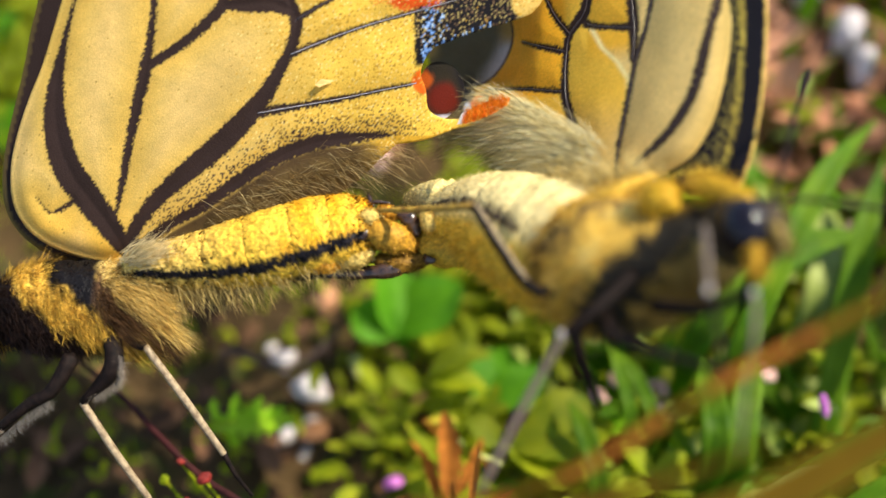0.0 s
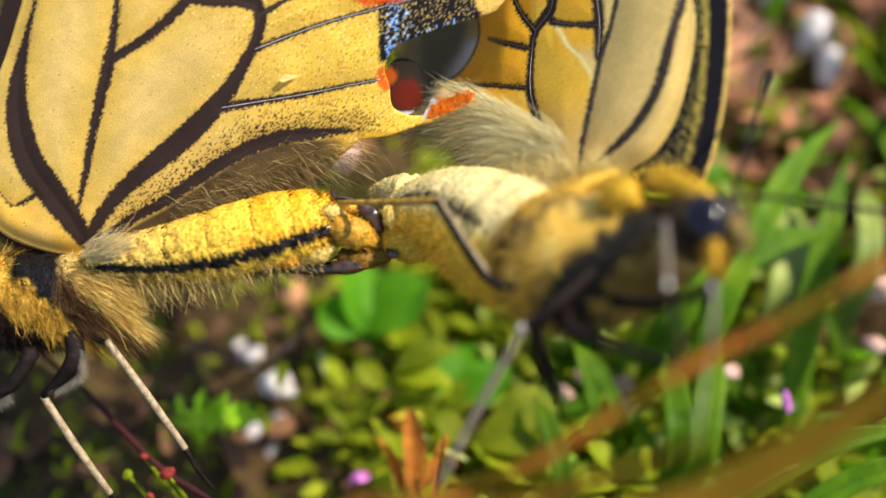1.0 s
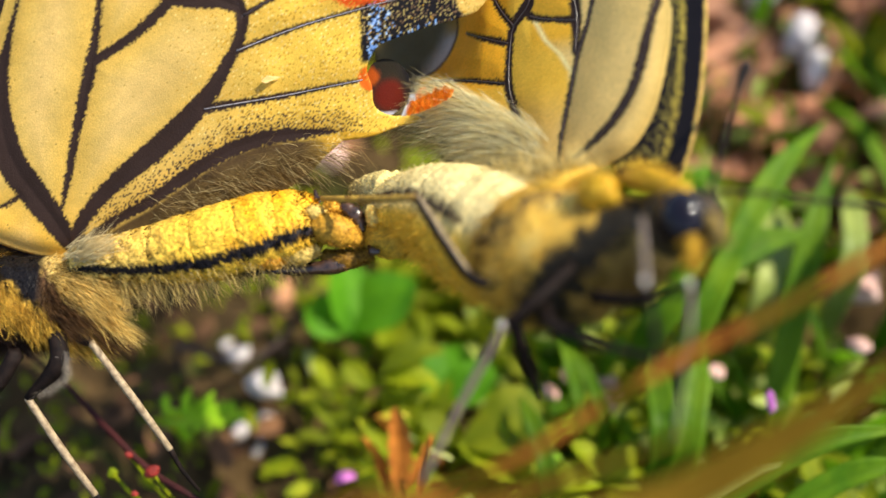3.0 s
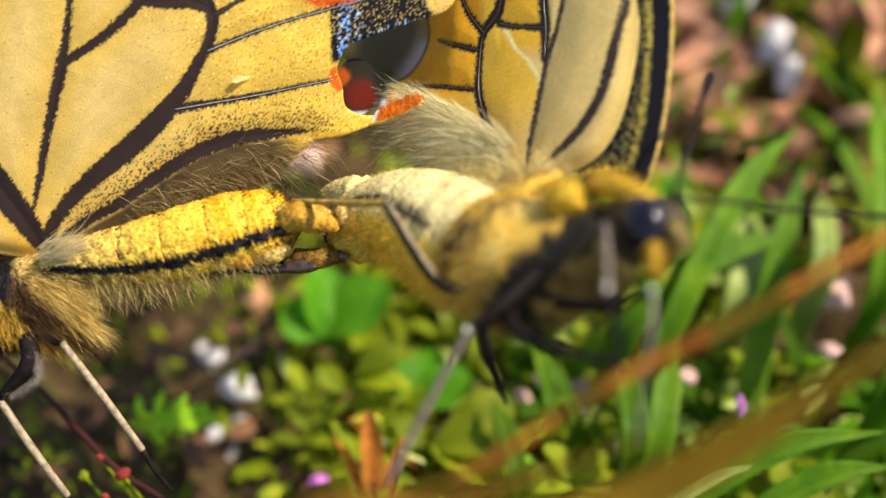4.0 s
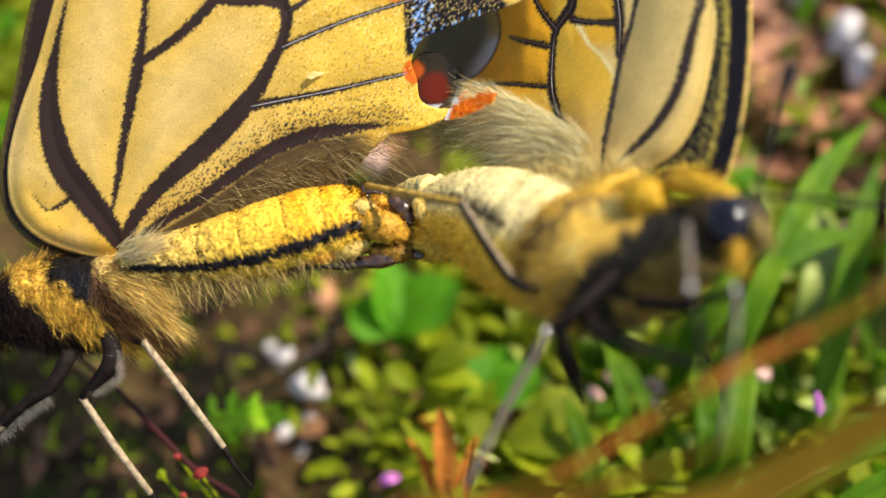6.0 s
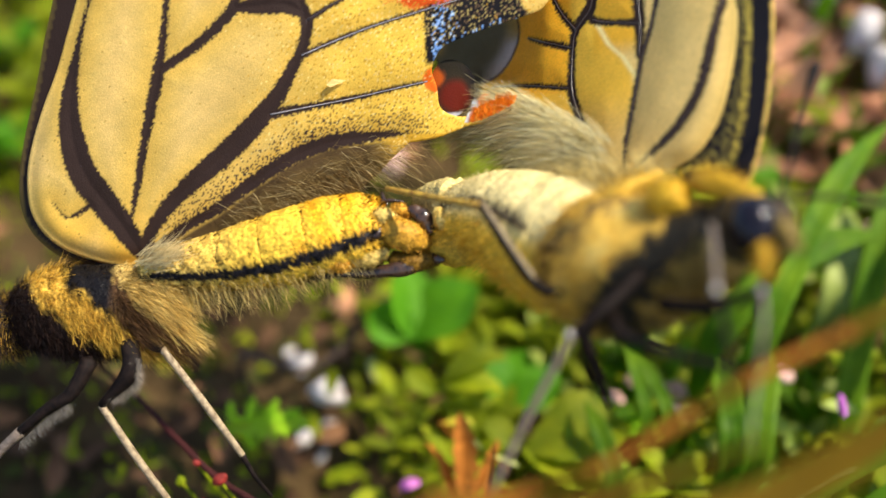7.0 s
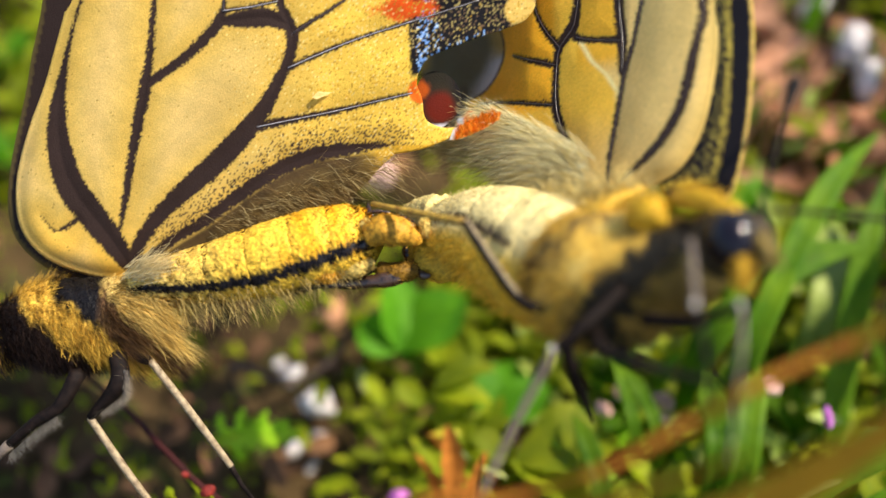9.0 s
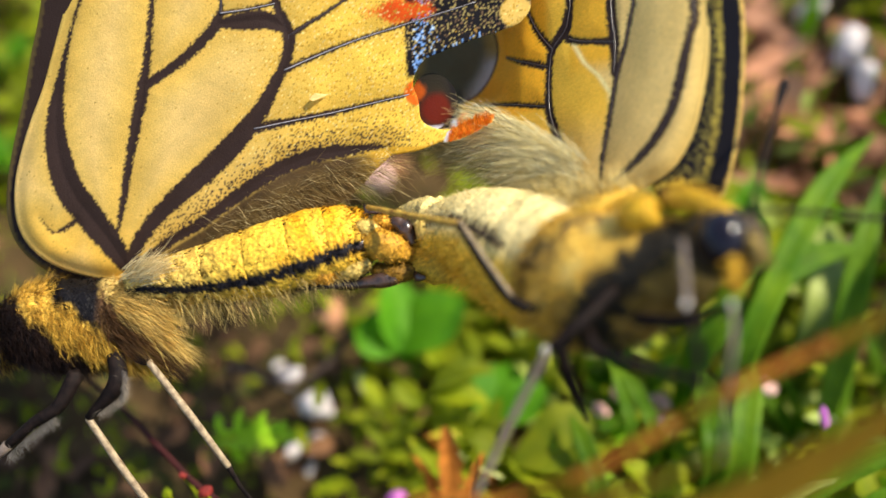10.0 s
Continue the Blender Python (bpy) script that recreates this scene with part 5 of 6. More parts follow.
# ---- plants ----
def leaf_shape(length, width, fold=0.25, droop=0.3, teeth=0, tooth=0.0, fat=1.0, n=12, across=5, twist=0.0, point=1.0):
    """A leaf from the origin along +y, its face to +z: vertices, faces, in metres from millimetres."""
    if teeth:
        n = max(n, teeth * 4)
    u = np.linspace(0, 1, n)
    w = 0.5 * width * np.sin(np.pi * u ** fat) ** (0.7 * point)
    if teeth:
        w = w * (1 - tooth * (np.abs(((u * teeth) % 1.0))))
    w[0], w[-1] = max(w[0], 0.06), 0.03
    s = np.linspace(-1, 1, across)
    x = w[:, None] * s[None, :]
    y = (length * np.sin(u * (1 + droop * 0.2)) / math.sin(1 + droop * 0.2))[:, None] + 0 * x
    z = fold * np.abs(x) - droop * length * (u ** 2)[:, None] * 0.5 + 0.04 * width * np.sin(u * 9)[:, None] * s[None, :]
    a = twist * u[:, None]
    x, z = x * np.cos(a) - z * np.sin(a) * 0.3, z + x * np.sin(a)
    v = np.stack([x, y, z], -1).reshape(-1, 3) * MM
    f = [(i * across + j, i * across + j + 1, (i + 1) * across + j + 1, (i + 1) * across + j) for i in range(n - 1) for j in range(across - 1)]
    return v, f


def aim(place, along, face):
    """Pose with y along and z roughly to face."""
    y = along.normalized()
    x = y.cross(face).normalized()
    z = x.cross(y)
    m = Matrix((x, y, z)).transposed().to_4x4()
    m.translation = place
    return m


def leaf_part(name, parent, place, along, face, mat, label="", **kw):
    v, f = leaf_shape(**kw)
    ob = part(name, mesh_of(name, v, f, mat), parent, label)
    ob.matrix_local = parent.matrix_world.inverted() @ aim(place, along, face)
    return ob


def stem_part(parent, a, b, r0, r1, mat, sag=0.1, name="stem"):
    mid = (a + b) / 2 + Vector((sag * (b - a).length, 0, -0.1 * sag * (b - a).length))
    inv = parent.matrix_world.inverted()
    v, f = tube(spline([tuple(inv @ p) for p in (a, mid, b)], 10), np.linspace(r0, r1, 10) * MM, 7)
    return part(name, mesh_of(name, v, f, mat), parent)


def foot(p):
    """The place on the ground below p."""
    return Vector((p.x, p.y, float(ground_height(p.x, p.y)) - 0.001))


def plant(name, at, label, category, leaves, stem=0.35, stem_mat=None, group=""):
    """A plant rooted below `at`; each leaf is (offset of base, way, face, options, material), in the leaning frame."""
    top = V(*at)
    low = foot(top + Vector((0, 0.004, 0)))
    ob = root(name, Matrix.Translation(low), label, category, group)
    stem_part(ob, low, top, stem * 1.3, stem, stem_mat or HERB)
    for off, along, face, kw, mat in leaves:
        p = V(*(np.array(at) + np.array(off)))
        if np.linalg.norm(off) > 0.8:
            stem_part(ob, top, p, stem * 0.8, stem * 0.6, stem_mat or HERB)
        leaf_part("leaf", ob, p, way(*along), way(*face), mat, **kw)
    return ob


TO_VIEW = (0, 0.25, -1)
plant("clover", (-4.1, -7.6, 104), "bright green three-part leaf standing behind the butterflies", "plant", [
    ((0, 0, 0), (-0.85, 0.6, 0.1), (-0.2, 0.4, -1), dict(length=4.6, width=4.2, fold=0.2, droop=0.1, fat=0.9), LEAF),
    ((0, 0, 0), (-0.06, 1.0, 0.1), (0.55, 0.25, -0.8), dict(length=6.6, width=4.6, fold=0.25, droop=0.1, fat=0.9, across=9, n=18), LEAF),
    ((0, 0, 0), (0.85, 0.72, -0.1), (-0.75, 0.1, -0.65), dict(length=7.4, width=6.0, fold=0.25, droop=0.15, fat=0.95, across=9, n=18), LEAF)], 0.4, LEAF)
plant("clover", (-0.8, -11.0, 100), "small yellow-green folded clover leaf", "plant", [
    ((-0.4, 0.2, 0), (0.9, 0.7, -0.3), (-0.3, 0.8, -0.6), dict(length=5.2, width=3.2, fold=0.5, droop=0.9, fat=0.9), HERB),
    ((-0.2, -0.4, -1), (1.0, 0.25, -0.3), (-0.2, 0.8, -0.6), dict(length=4.4, width=2.6, fold=0.5, droop=0.8, fat=0.9), HERB),
    ((-1.2, -1.0, 0), (-0.6, 0.6, -0.2), TO_VIEW, dict(length=3.2, width=2.0, fold=0.4, droop=0.4), HERB)], 0.35)
FRONT = (0.35, 0.6, -0.9)
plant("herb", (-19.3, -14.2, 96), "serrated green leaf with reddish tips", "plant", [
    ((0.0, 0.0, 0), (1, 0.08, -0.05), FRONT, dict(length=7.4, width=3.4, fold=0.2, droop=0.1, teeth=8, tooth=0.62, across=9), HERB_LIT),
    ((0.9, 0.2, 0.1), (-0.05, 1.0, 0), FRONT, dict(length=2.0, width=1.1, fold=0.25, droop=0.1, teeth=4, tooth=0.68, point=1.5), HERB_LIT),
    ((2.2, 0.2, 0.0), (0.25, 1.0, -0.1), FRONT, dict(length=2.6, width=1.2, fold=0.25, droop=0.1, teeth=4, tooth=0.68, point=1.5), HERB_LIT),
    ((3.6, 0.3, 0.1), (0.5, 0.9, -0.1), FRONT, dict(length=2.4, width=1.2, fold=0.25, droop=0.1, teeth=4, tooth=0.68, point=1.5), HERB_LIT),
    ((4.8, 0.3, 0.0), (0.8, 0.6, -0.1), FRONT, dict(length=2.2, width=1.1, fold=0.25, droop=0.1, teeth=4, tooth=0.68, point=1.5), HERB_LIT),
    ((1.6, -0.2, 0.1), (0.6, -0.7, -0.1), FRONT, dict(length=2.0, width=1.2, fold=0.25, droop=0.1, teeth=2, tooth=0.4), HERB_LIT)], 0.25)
plant("herb", (5.2, -16.2, 96), "rounded crinkled green leaf with pale edge", "plant", [
    ((0, 0, 0), (1.0, 0.45, -0.2), (0.1, 0.75, -0.8), dict(length=8.4, width=7.2, fold=0.3, droop=0.7, teeth=8, tooth=0.12, across=7, fat=1.2), HERB),
    ((0.4, -0.4, -1), (1.0, -0.15, -0.2), (0, 0.8, -0.8), dict(length=6.4, width=4.6, fold=0.3, droop=0.5, teeth=7, tooth=0.12, across=7), HERB),
    ((-0.6, 0.2, 0), (-0.7, 0.8, 0), (0.2, 0.5, -1), dict(length=3.4, width=2.4, fold=0.3, droop=0.4, teeth=4, tooth=0.15), HERB)], 0.4)
for at, label in (((19.0, -8.4, 100), "bright yellow-green seedling among the grass"), ((32.6, -8.2, 101), "small yellow-green seedling beside bare soil"),
                  ((-5.6, -12.8, 104), "upright yellow-green herb beside the pebbles"), ((-5.4, -15.8, 102), "upright yellow-green herb beside the pebbles")):
    plant("herb", at, label, "plant", [
        ((0, 0, 0), (-0.5, 1.0, 0), (0.3, 0.5, -1), dict(length=3.4, width=1.5, fold=0.4, droop=0.4), HERB),
        ((0, 0, 0), (0.7, 0.8, -0.1), (0.3, 0.6, -1), dict(length=3.6, width=1.7, fold=0.4, droop=0.5), HERB),
        ((0.1, -0.9, 0), (1.0, 0.2, -0.2), (0.2, 0.8, -0.8), dict(length=2.8, width=1.4, fold=0.4, droop=0.4), HERB),
        ((-0.1, -1.0, 0), (-1.0, 0.3, -0.2), (0.2, 0.8, -0.8), dict(length=3.0, width=1.4, fold=0.4, droop=0.4), HERB)], 0.22)
# those in HERB_LIT look sunlit through their brighter base colour
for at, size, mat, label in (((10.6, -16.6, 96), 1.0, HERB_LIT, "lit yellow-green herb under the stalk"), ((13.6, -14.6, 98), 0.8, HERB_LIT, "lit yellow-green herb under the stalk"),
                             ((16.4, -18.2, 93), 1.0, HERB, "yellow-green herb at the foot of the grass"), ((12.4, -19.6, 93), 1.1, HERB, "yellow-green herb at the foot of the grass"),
                             ((46.0, 19.0, 117), 1.7, HERB, "olive herb on the litter bank"), ((50.5, 23.5, 119), 1.9, HERB, "olive herb on the litter bank"),
                             ((45.5, 26.0, 120), 1.6, HERB, "olive herb on the litter bank"), ((51.0, 14.0, 115), 1.7, HERB, "olive herb on the litter bank"),
                             ((24.5, 5.5, 110), 1.0, HERB, "pale green herb before the litter bank")):
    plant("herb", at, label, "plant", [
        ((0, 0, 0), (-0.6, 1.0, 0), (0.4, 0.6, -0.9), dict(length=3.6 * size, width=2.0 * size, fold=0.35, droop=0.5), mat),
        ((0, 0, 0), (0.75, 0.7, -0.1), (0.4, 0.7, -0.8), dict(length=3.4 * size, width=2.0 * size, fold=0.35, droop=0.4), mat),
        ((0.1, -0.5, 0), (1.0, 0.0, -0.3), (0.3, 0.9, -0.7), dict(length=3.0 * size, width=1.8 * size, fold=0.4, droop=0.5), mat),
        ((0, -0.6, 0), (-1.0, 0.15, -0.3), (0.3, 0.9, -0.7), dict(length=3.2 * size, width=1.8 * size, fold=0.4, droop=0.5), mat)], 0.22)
plant("dry_leaf", (0.2, -19.6, 92), "broad orange-brown dry leaf curled lengthwise", "dead leaf", [
    ((0, 0, 0), (0.02, 1.0, -0.1), (0.5, 0.3, -1), dict(length=7.0, width=2.2, fold=1.0, droop=0.3, twist=0.9, teeth=6, tooth=0.3, across=7), ORANGE),
    ((-0.6, 0.1, 0.3), (-0.3, 0.95, 0.0), (0.4, 0.3, -1), dict(length=5.0, width=1.5, fold=0.9, droop=0.5, twist=-1.1, teeth=5, tooth=0.3, across=7), ORANGE),
    ((0.5, 0.2, 0.4), (0.5, 0.9, 0.0), (0.6, 0.3, -1), dict(length=5.2, width=1.2, fold=1.1, droop=0.4, twist=1.2, teeth=5, tooth=0.3, across=7), ORANGE)], 0.25, STALK)
plant("dry_leaf", (2.6, -15.8, 92), "pale shred of dry grass", "dead leaf", [
    ((0, 0, 0), (0.9, -0.3, -0.1), TO_VIEW, dict(length=2.2, width=0.35, fold=0.9, droop=0.5, twist=0.9), BUD)], 0.15, STALK)
plant("clover", (3.4, -13.6, 101), "blue-green leaf below the resting butterfly", "plant", [
    ((0, 0, 0), (0.8, 0.5, 0), (0, 0.8, -0.8), dict(length=6.0, width=4.4, fold=0.25, droop=0.2), LEAF),
    ((0, 0, 0.5), (0.2, 1.0, 0.2), (0.2, 0.5, -1), dict(length=5.2, width=4.0, fold=0.25, droop=0.2), LEAF)], 0.35, LEAF)
plant("dry_leaf", (-1.5, -13.9, 96), "small yellow withered leaf", "dead leaf", [
    ((0, 0, 0), (1, 0.15, -0.2), TO_VIEW, dict(length=2.6, width=0.6, fold=1.0, droop=0.6, twist=1.0), YELLOW_BUD),
    ((1.0, 0, 0), (0.9, -0.75, -0.2), TO_VIEW, dict(length=3.0, width=0.35, fold=0.8, droop=0.4, twist=-0.9), BUD)], 0.2, STALK)
for at, label in (((1.8, -19.2, 85), "curled orange-brown dry leaf under the stalk"),
                  ((-37.5, -20.6, 78), "orange-brown dry leaf edge low among herbs")):
    plant("dry_leaf", at, label, "dead leaf", [
        ((0, 0, 0), (0.15, 1.0, -0.1), (0.3, 0.2, -1), dict(length=5.4, width=0.7, fold=1.1, droop=0.5, twist=1.6), ORANGE),
        ((0.3, -0.6, 0), (0.75, 0.7, -0.1), (0, 0.6, -1), dict(length=4.6, width=0.8, fold=1.0, droop=-0.6, twist=-1.8), ORANGE),
        ((-0.5, -0.5, 0), (-0.25, 0.9, 0.1), TO_VIEW, dict(length=3.4, width=0.6, fold=1.0, droop=0.8, twist=1.9), STALK),
        ((0.2, -0.9, 0.4), (0.9, 0.25, 0.1), TO_VIEW, dict(length=4.4, width=0.9, fold=0.9, droop=0.6, twist=1.2), STALK)], 0.2, STALK)


# grass blades, each a plant of its own
def grass_blade(base, tip, width, mat, label, sag=0.15, group="grass blades"):
    a, b = V(*base), V(*tip)
    low = foot(a)
    ob = root("grass_blade", Matrix.Translation(low), label, "grass", group)
    inv = ob.matrix_world.inverted()
    side = (b - a).cross(way(0, 0.2, -1)).normalized()
    mid = (a + b) / 2 + way(0, 1, -0.4) * sag * (b - a).length
    pts = spline([tuple(inv @ p) for p in (low, a, mid, b)], 26)
    u = np.linspace(0, 1, 26)
    w = width * 0.5 * np.minimum(1, (1 - u) * 3.2 + 0.03) * (0.55 + 0.45 * np.minimum(1, u * 3)) * MM
    t = np.gradient(pts, axis=0)
    t /= np.linalg.norm(t, axis=1, keepdims=True)
    nrm = np.cross(np.array(side)[None, :], t)
    s = np.array([-1, -0.55, 0, 0.55, 1.0])
    v = pts[:, None, :] + np.array(side)[None, None, :] * (w[:, None] * s)[:, :, None] + nrm[:, None, :] * (w[:, None] * 0.35 * np.abs(s))[:, :, None]
    f = [(i * 5 + j, i * 5 + j + 1, (i + 1) * 5 + j + 1, (i + 1) * 5 + j) for i in range(25) for j in range(4)]
    blade = part("blade", mesh_of("blade", v.reshape(-1, 3), f, mat), ob)
    rv, rf = tube(pts, np.maximum(w * 0.09, 0.00002), 6)
    part("midrib", mesh_of("midrib", rv, rf, mat), blade)
    solid = blade.modifiers.new("thickness", "SOLIDIFY")
    solid.thickness = 0.00012
    return ob


GREEN_BLADE, PALE_BLADE = "long green grass blade", "pale bluish-green grass blade"
for base, tip, w, mat, lab in (
        ((23.5, -8.0, 94), (36.5, 11.0, 100), 2.2, GRASS, GREEN_BLADE), ((31.1, -15.1, 98), (37.5, 8.1, 101), 2.4, GRASS, GREEN_BLADE),
        ((31.0, -5.0, 99), (34.5, 4.0, 106), 2.8, GRASS_PALE, PALE_BLADE), ((38.5, -2.0, 100), (40.8, 5.5, 106), 2.2, GRASS_PALE, PALE_BLADE),
        ((16.8, -14.5, 95), (14.2, -8.0, 97), 1.1, GRASS, GREEN_BLADE), ((15.0, -14.5, 95), (13.3, -7.2, 97), 1.0, GRASS, GREEN_BLADE),
        ((22.6, -16.5, 92), (24.8, -8.0, 95), 2.4, GRASS, GREEN_BLADE), ((20.5, -7.0, 95), (36.0, 1.5, 99), 2.6, GRASS, GREEN_BLADE),
        ((22.0, -20.5, 87), (38.0, -13.0, 85), 2.0, GRASS, GREEN_BLADE), ((21.5, -20.0, 86), (29.0, -15.4, 85), 1.0, GRASS_PALE, PALE_BLADE), ((28.0, -20.6, 87), (39.0, -15.5, 85), 1.8, GRASS, GREEN_BLADE),
        ((20.5, -15.5, 90), (20.6, -8.6, 95), 2.2, GRASS, GREEN_BLADE), ((49.0, 11.4, 114), (43.5, 22.0, 120), 1.6, GRASS, GREEN_BLADE), ((47.0, 2.0, 108), (40.5, 15.0, 114), 1.3, GRASS, GREEN_BLADE), ((50.0, 18.0, 118), (45.0, 27.0, 124), 3.0, GRASS, GREEN_BLADE),
        ((15.0, -6.0, 100), (20.0, 1.0, 108), 2.4, GRASS, GREEN_BLADE), ((40.0, -9.0, 88), (42.0, 8.0, 92), 2.4, GRASS, GREEN_BLADE),
        ((44.0, -2.0, 100), (47.0, 16.0, 110), 2.6, GRASS, GREEN_BLADE), ((43.0, 12.0, 118), (46.0, 30.0, 124), 3.4, GRASS, GREEN_BLADE),
        ((12.0, -18.5, 92), (10.0, -12.0, 95), 1.6, GRASS, GREEN_BLADE), ((28.0, -3.0, 104), (27.0, 5.0, 112), 2.2, GRASS, GREEN_BLADE)):
    grass_blade(base, tip, w, mat, lab)


# the dry stalk that the animal holds, and a yellowing blade nearer the viewer
def long_stem(name, places, radii, mat, label, category, flat=1.0):
    pts = [V(*p) for p in places]
    ob = root(name, Matrix.Translation(foot(pts[0])), label, category)
    inv = ob.matrix_world.inverted()
    v, f = tube(spline([tuple(inv @ p) for p in [foot(pts[0])] + pts], 40), np.interp(np.linspace(0, 1, 40), np.linspace(0, 1, len(radii)), radii) * MM, 12, flat)
    part("stem", mesh_of("stem", v, f, mat), ob)
    if name == "dry_stalk":
        line = spline([tuple(inv @ p) for p in [foot(pts[0])] + pts], 200)
        for k in (52, 96, 141, 180):
            v, f = tube(line[k - 2:k + 3], np.array([0.27, 0.33, 0.36, 0.33, 0.27]) * MM, 12)
            part("node", mesh_of("node", v, f, mat), ob, "swollen stalk joint")
            v, f = tube(line[k + 2:k + 20], np.linspace(0.31, 0.28, 18) * MM, 12)
            part("sheath", mesh_of("sheath", v, f, BLADE_DRY), ob, "papery leaf sheath")
    return ob


dry_stalk = long_stem("dry_stalk", [(-4.0, -14.6, 55), (2.3, -11.3, 53), (5.6, -9.75, 51.5), (9.6, -7.05, 50.5), (12.4, -5.2, 50), (17.0, -2.9, 50), (22.0, 0.0, 50), (29, 3.5, 51)],
          [0.26, 0.27, 0.28, 0.28, 0.27, 0.26, 0.26, 0.24], STALK, "brown dry grass stalk crossing before the butterflies", "stalk")
grass_blade((0.0, -16.4, 47), (26.0, -1.0, 44), 1.7, BLADE_DRY, "broad olive grass blade close to the viewer", -0.03)
grass_blade((-3.0, -13.9, 53), (12.5, -7.9, 47), 0.8, DRY_BROWN, "broad brown withered blade beside the stalk", -0.02)
long_stem("red_stem", [(-38, -4.0, 98), (-26, -9.6, 90), (-20.2, -13.2, 84.5), (-16.8, -15.9, 83), (-13.5, -17.6, 82), (-8, -21, 82)], [0.15, 0.15, 0.18, 0.24, 0.26, 0.22, 0.2], RED_STEM,
          "dark red plant stem under the butterfly's feet", "stem")
long_stem("twig", [(-19, -9.0, 104), (-14, -10.5, 106), (-10.0, -8.0, 107), (-8.5, -4.0, 108)], [0.3, 0.35, 0.3, 0.25, 0.2], TWIG, "thin dark bent twig", "twig")
long_stem("twig", [(20, 3.0, 118), (30, 12.0, 120), (38, 17.0, 118)], [0.5, 0.5, 0.45, 0.3], STALK, "fallen brown twig on the bank", "twig")


def blob(name, at, size, mat, label, category, seed, group="", kind=""):
    """A rounded uneven lump (pebble, bud) sitting at a place of the leaning frame."""
    rng = np.random.default_rng(seed)
    bm = bmesh.new()
    bmesh.ops.create_icosphere(bm, subdivisions=3, radius=1.0)
    k = rng.normal(0, 1, (5, 3))
    ph = rng.uniform(0, 6, 5)
    facets = name == "pebble"
    cuts = [Vector(q).normalized() for q in rng.normal(0, 1, (7, 3))]
    for v in bm.verts:
        c = v.co.copy()
        r = 1 + sum(0.08 * math.sin(1.9 * c.dot(Vector(k[i])) + ph[i]) for i in range(5))
        if facets:
            for q in cuts:
                over = c.dot(q) * r - 0.68
                if over > 0:
                    r -= 1.0 * over / max(c.dot(q), 0.3)
            r *= 1.08 + 0.04 * math.sin(9 * c.x + 7 * c.y + ph[0]) * math.sin(8 * c.z + ph[1])
        v.co = Vector((c.x * size[0], c.y * size[1], c.z * size[2])) * r * 0.5 * MM
    me = bpy.data.meshes.new(name)
    bm.to_mesh(me)
    me.materials.append(mat)
    me.polygons.foreach_set("use_smooth", np.ones(len(me.polygons), bool))
    ob = new(name, me)
    ob.matrix_world = Matrix.Translation(V(*at)) @ pose(0, 0, 0, *rng.uniform(-30, 30, 3))
    return tagged(ob, label, category, group, kind)


for k, (at, size) in enumerate((((-11.7, -12.3, 105.6), (3.6, 2.8, 3.0)), ((-11.7, -15.8, 106.6), (1.7, 1.9, 2.8)), ((-14.2, -10.6, 110), (3.0, 2.8, 3.0)),
                                ((-14.2, -17.2, 107.5), (1.8, 2.0, 2.4)), ((-12.4, -18.4, 107.5), (1.8, 1.5, 2.4)), ((-15.8, -9.4, 111), (1.4, 1.2, 1.3)),
                                ((-10.6, -10.0, 111.5), (1.4, 1.2, 1.2)))):
    blob("pebble", at, size, STONE, "small white pebble on dark soil", "pebble", 40 + k, "white pebbles")
for k, (at, size) in enumerate((((39.6, 21.4, 116), (3.3, 3.6, 4.0)), ((40.2, 17.6, 114.5), (2.6, 3.0, 4.0)), ((36.5, 25.4, 118), (2.6, 2.4, 4.0)))):
    blob("pebble", at, size, STONE, "white pebble among dry leaves", "pebble", 60 + k, "white pebbles")
for k, (at, size) in enumerate((((18.0, -11.6, 100), (2.0, 1.5, 2.0)), ((33.2, -2.9, 103), (2.2, 2.4, 2.2)), ((40.6, -3.4, 102), (3.4, 3.0, 3.0)),
                                ((12.8, -12.4, 99), (1.7, 1.6, 1.6)), ((14.6, -10.9, 101), (1.4, 1.3, 1.4)), ((17.2, -13.0, 97), (1.3, 1.6, 1.4)),
                                ((36.8, 1.6, 106), (1.8, 2.2, 1.8)), ((38.6, -8.0, 98), (2.0, 1.5, 1.6)), ((26.5, -10.2, 98), (1.5, 1.2, 1.3)))):
    blob("pebble", at, size, ROSY, "small rosy pebble between grass blades", "pebble", 66 + k, "rosy pebbles")
blob("pebble", (-11.2, -4.6, 112.5), (3.0, 3.4, 2.6), LITTER, "tan pebble behind the abdomen", "pebble", 75)
blob("pebble", (-6.6, 8.4, 112), (3.6, 3.8, 2.6), ROSY, "rosy pebble showing past the wing fold", "pebble", 76, "rosy pebbles")
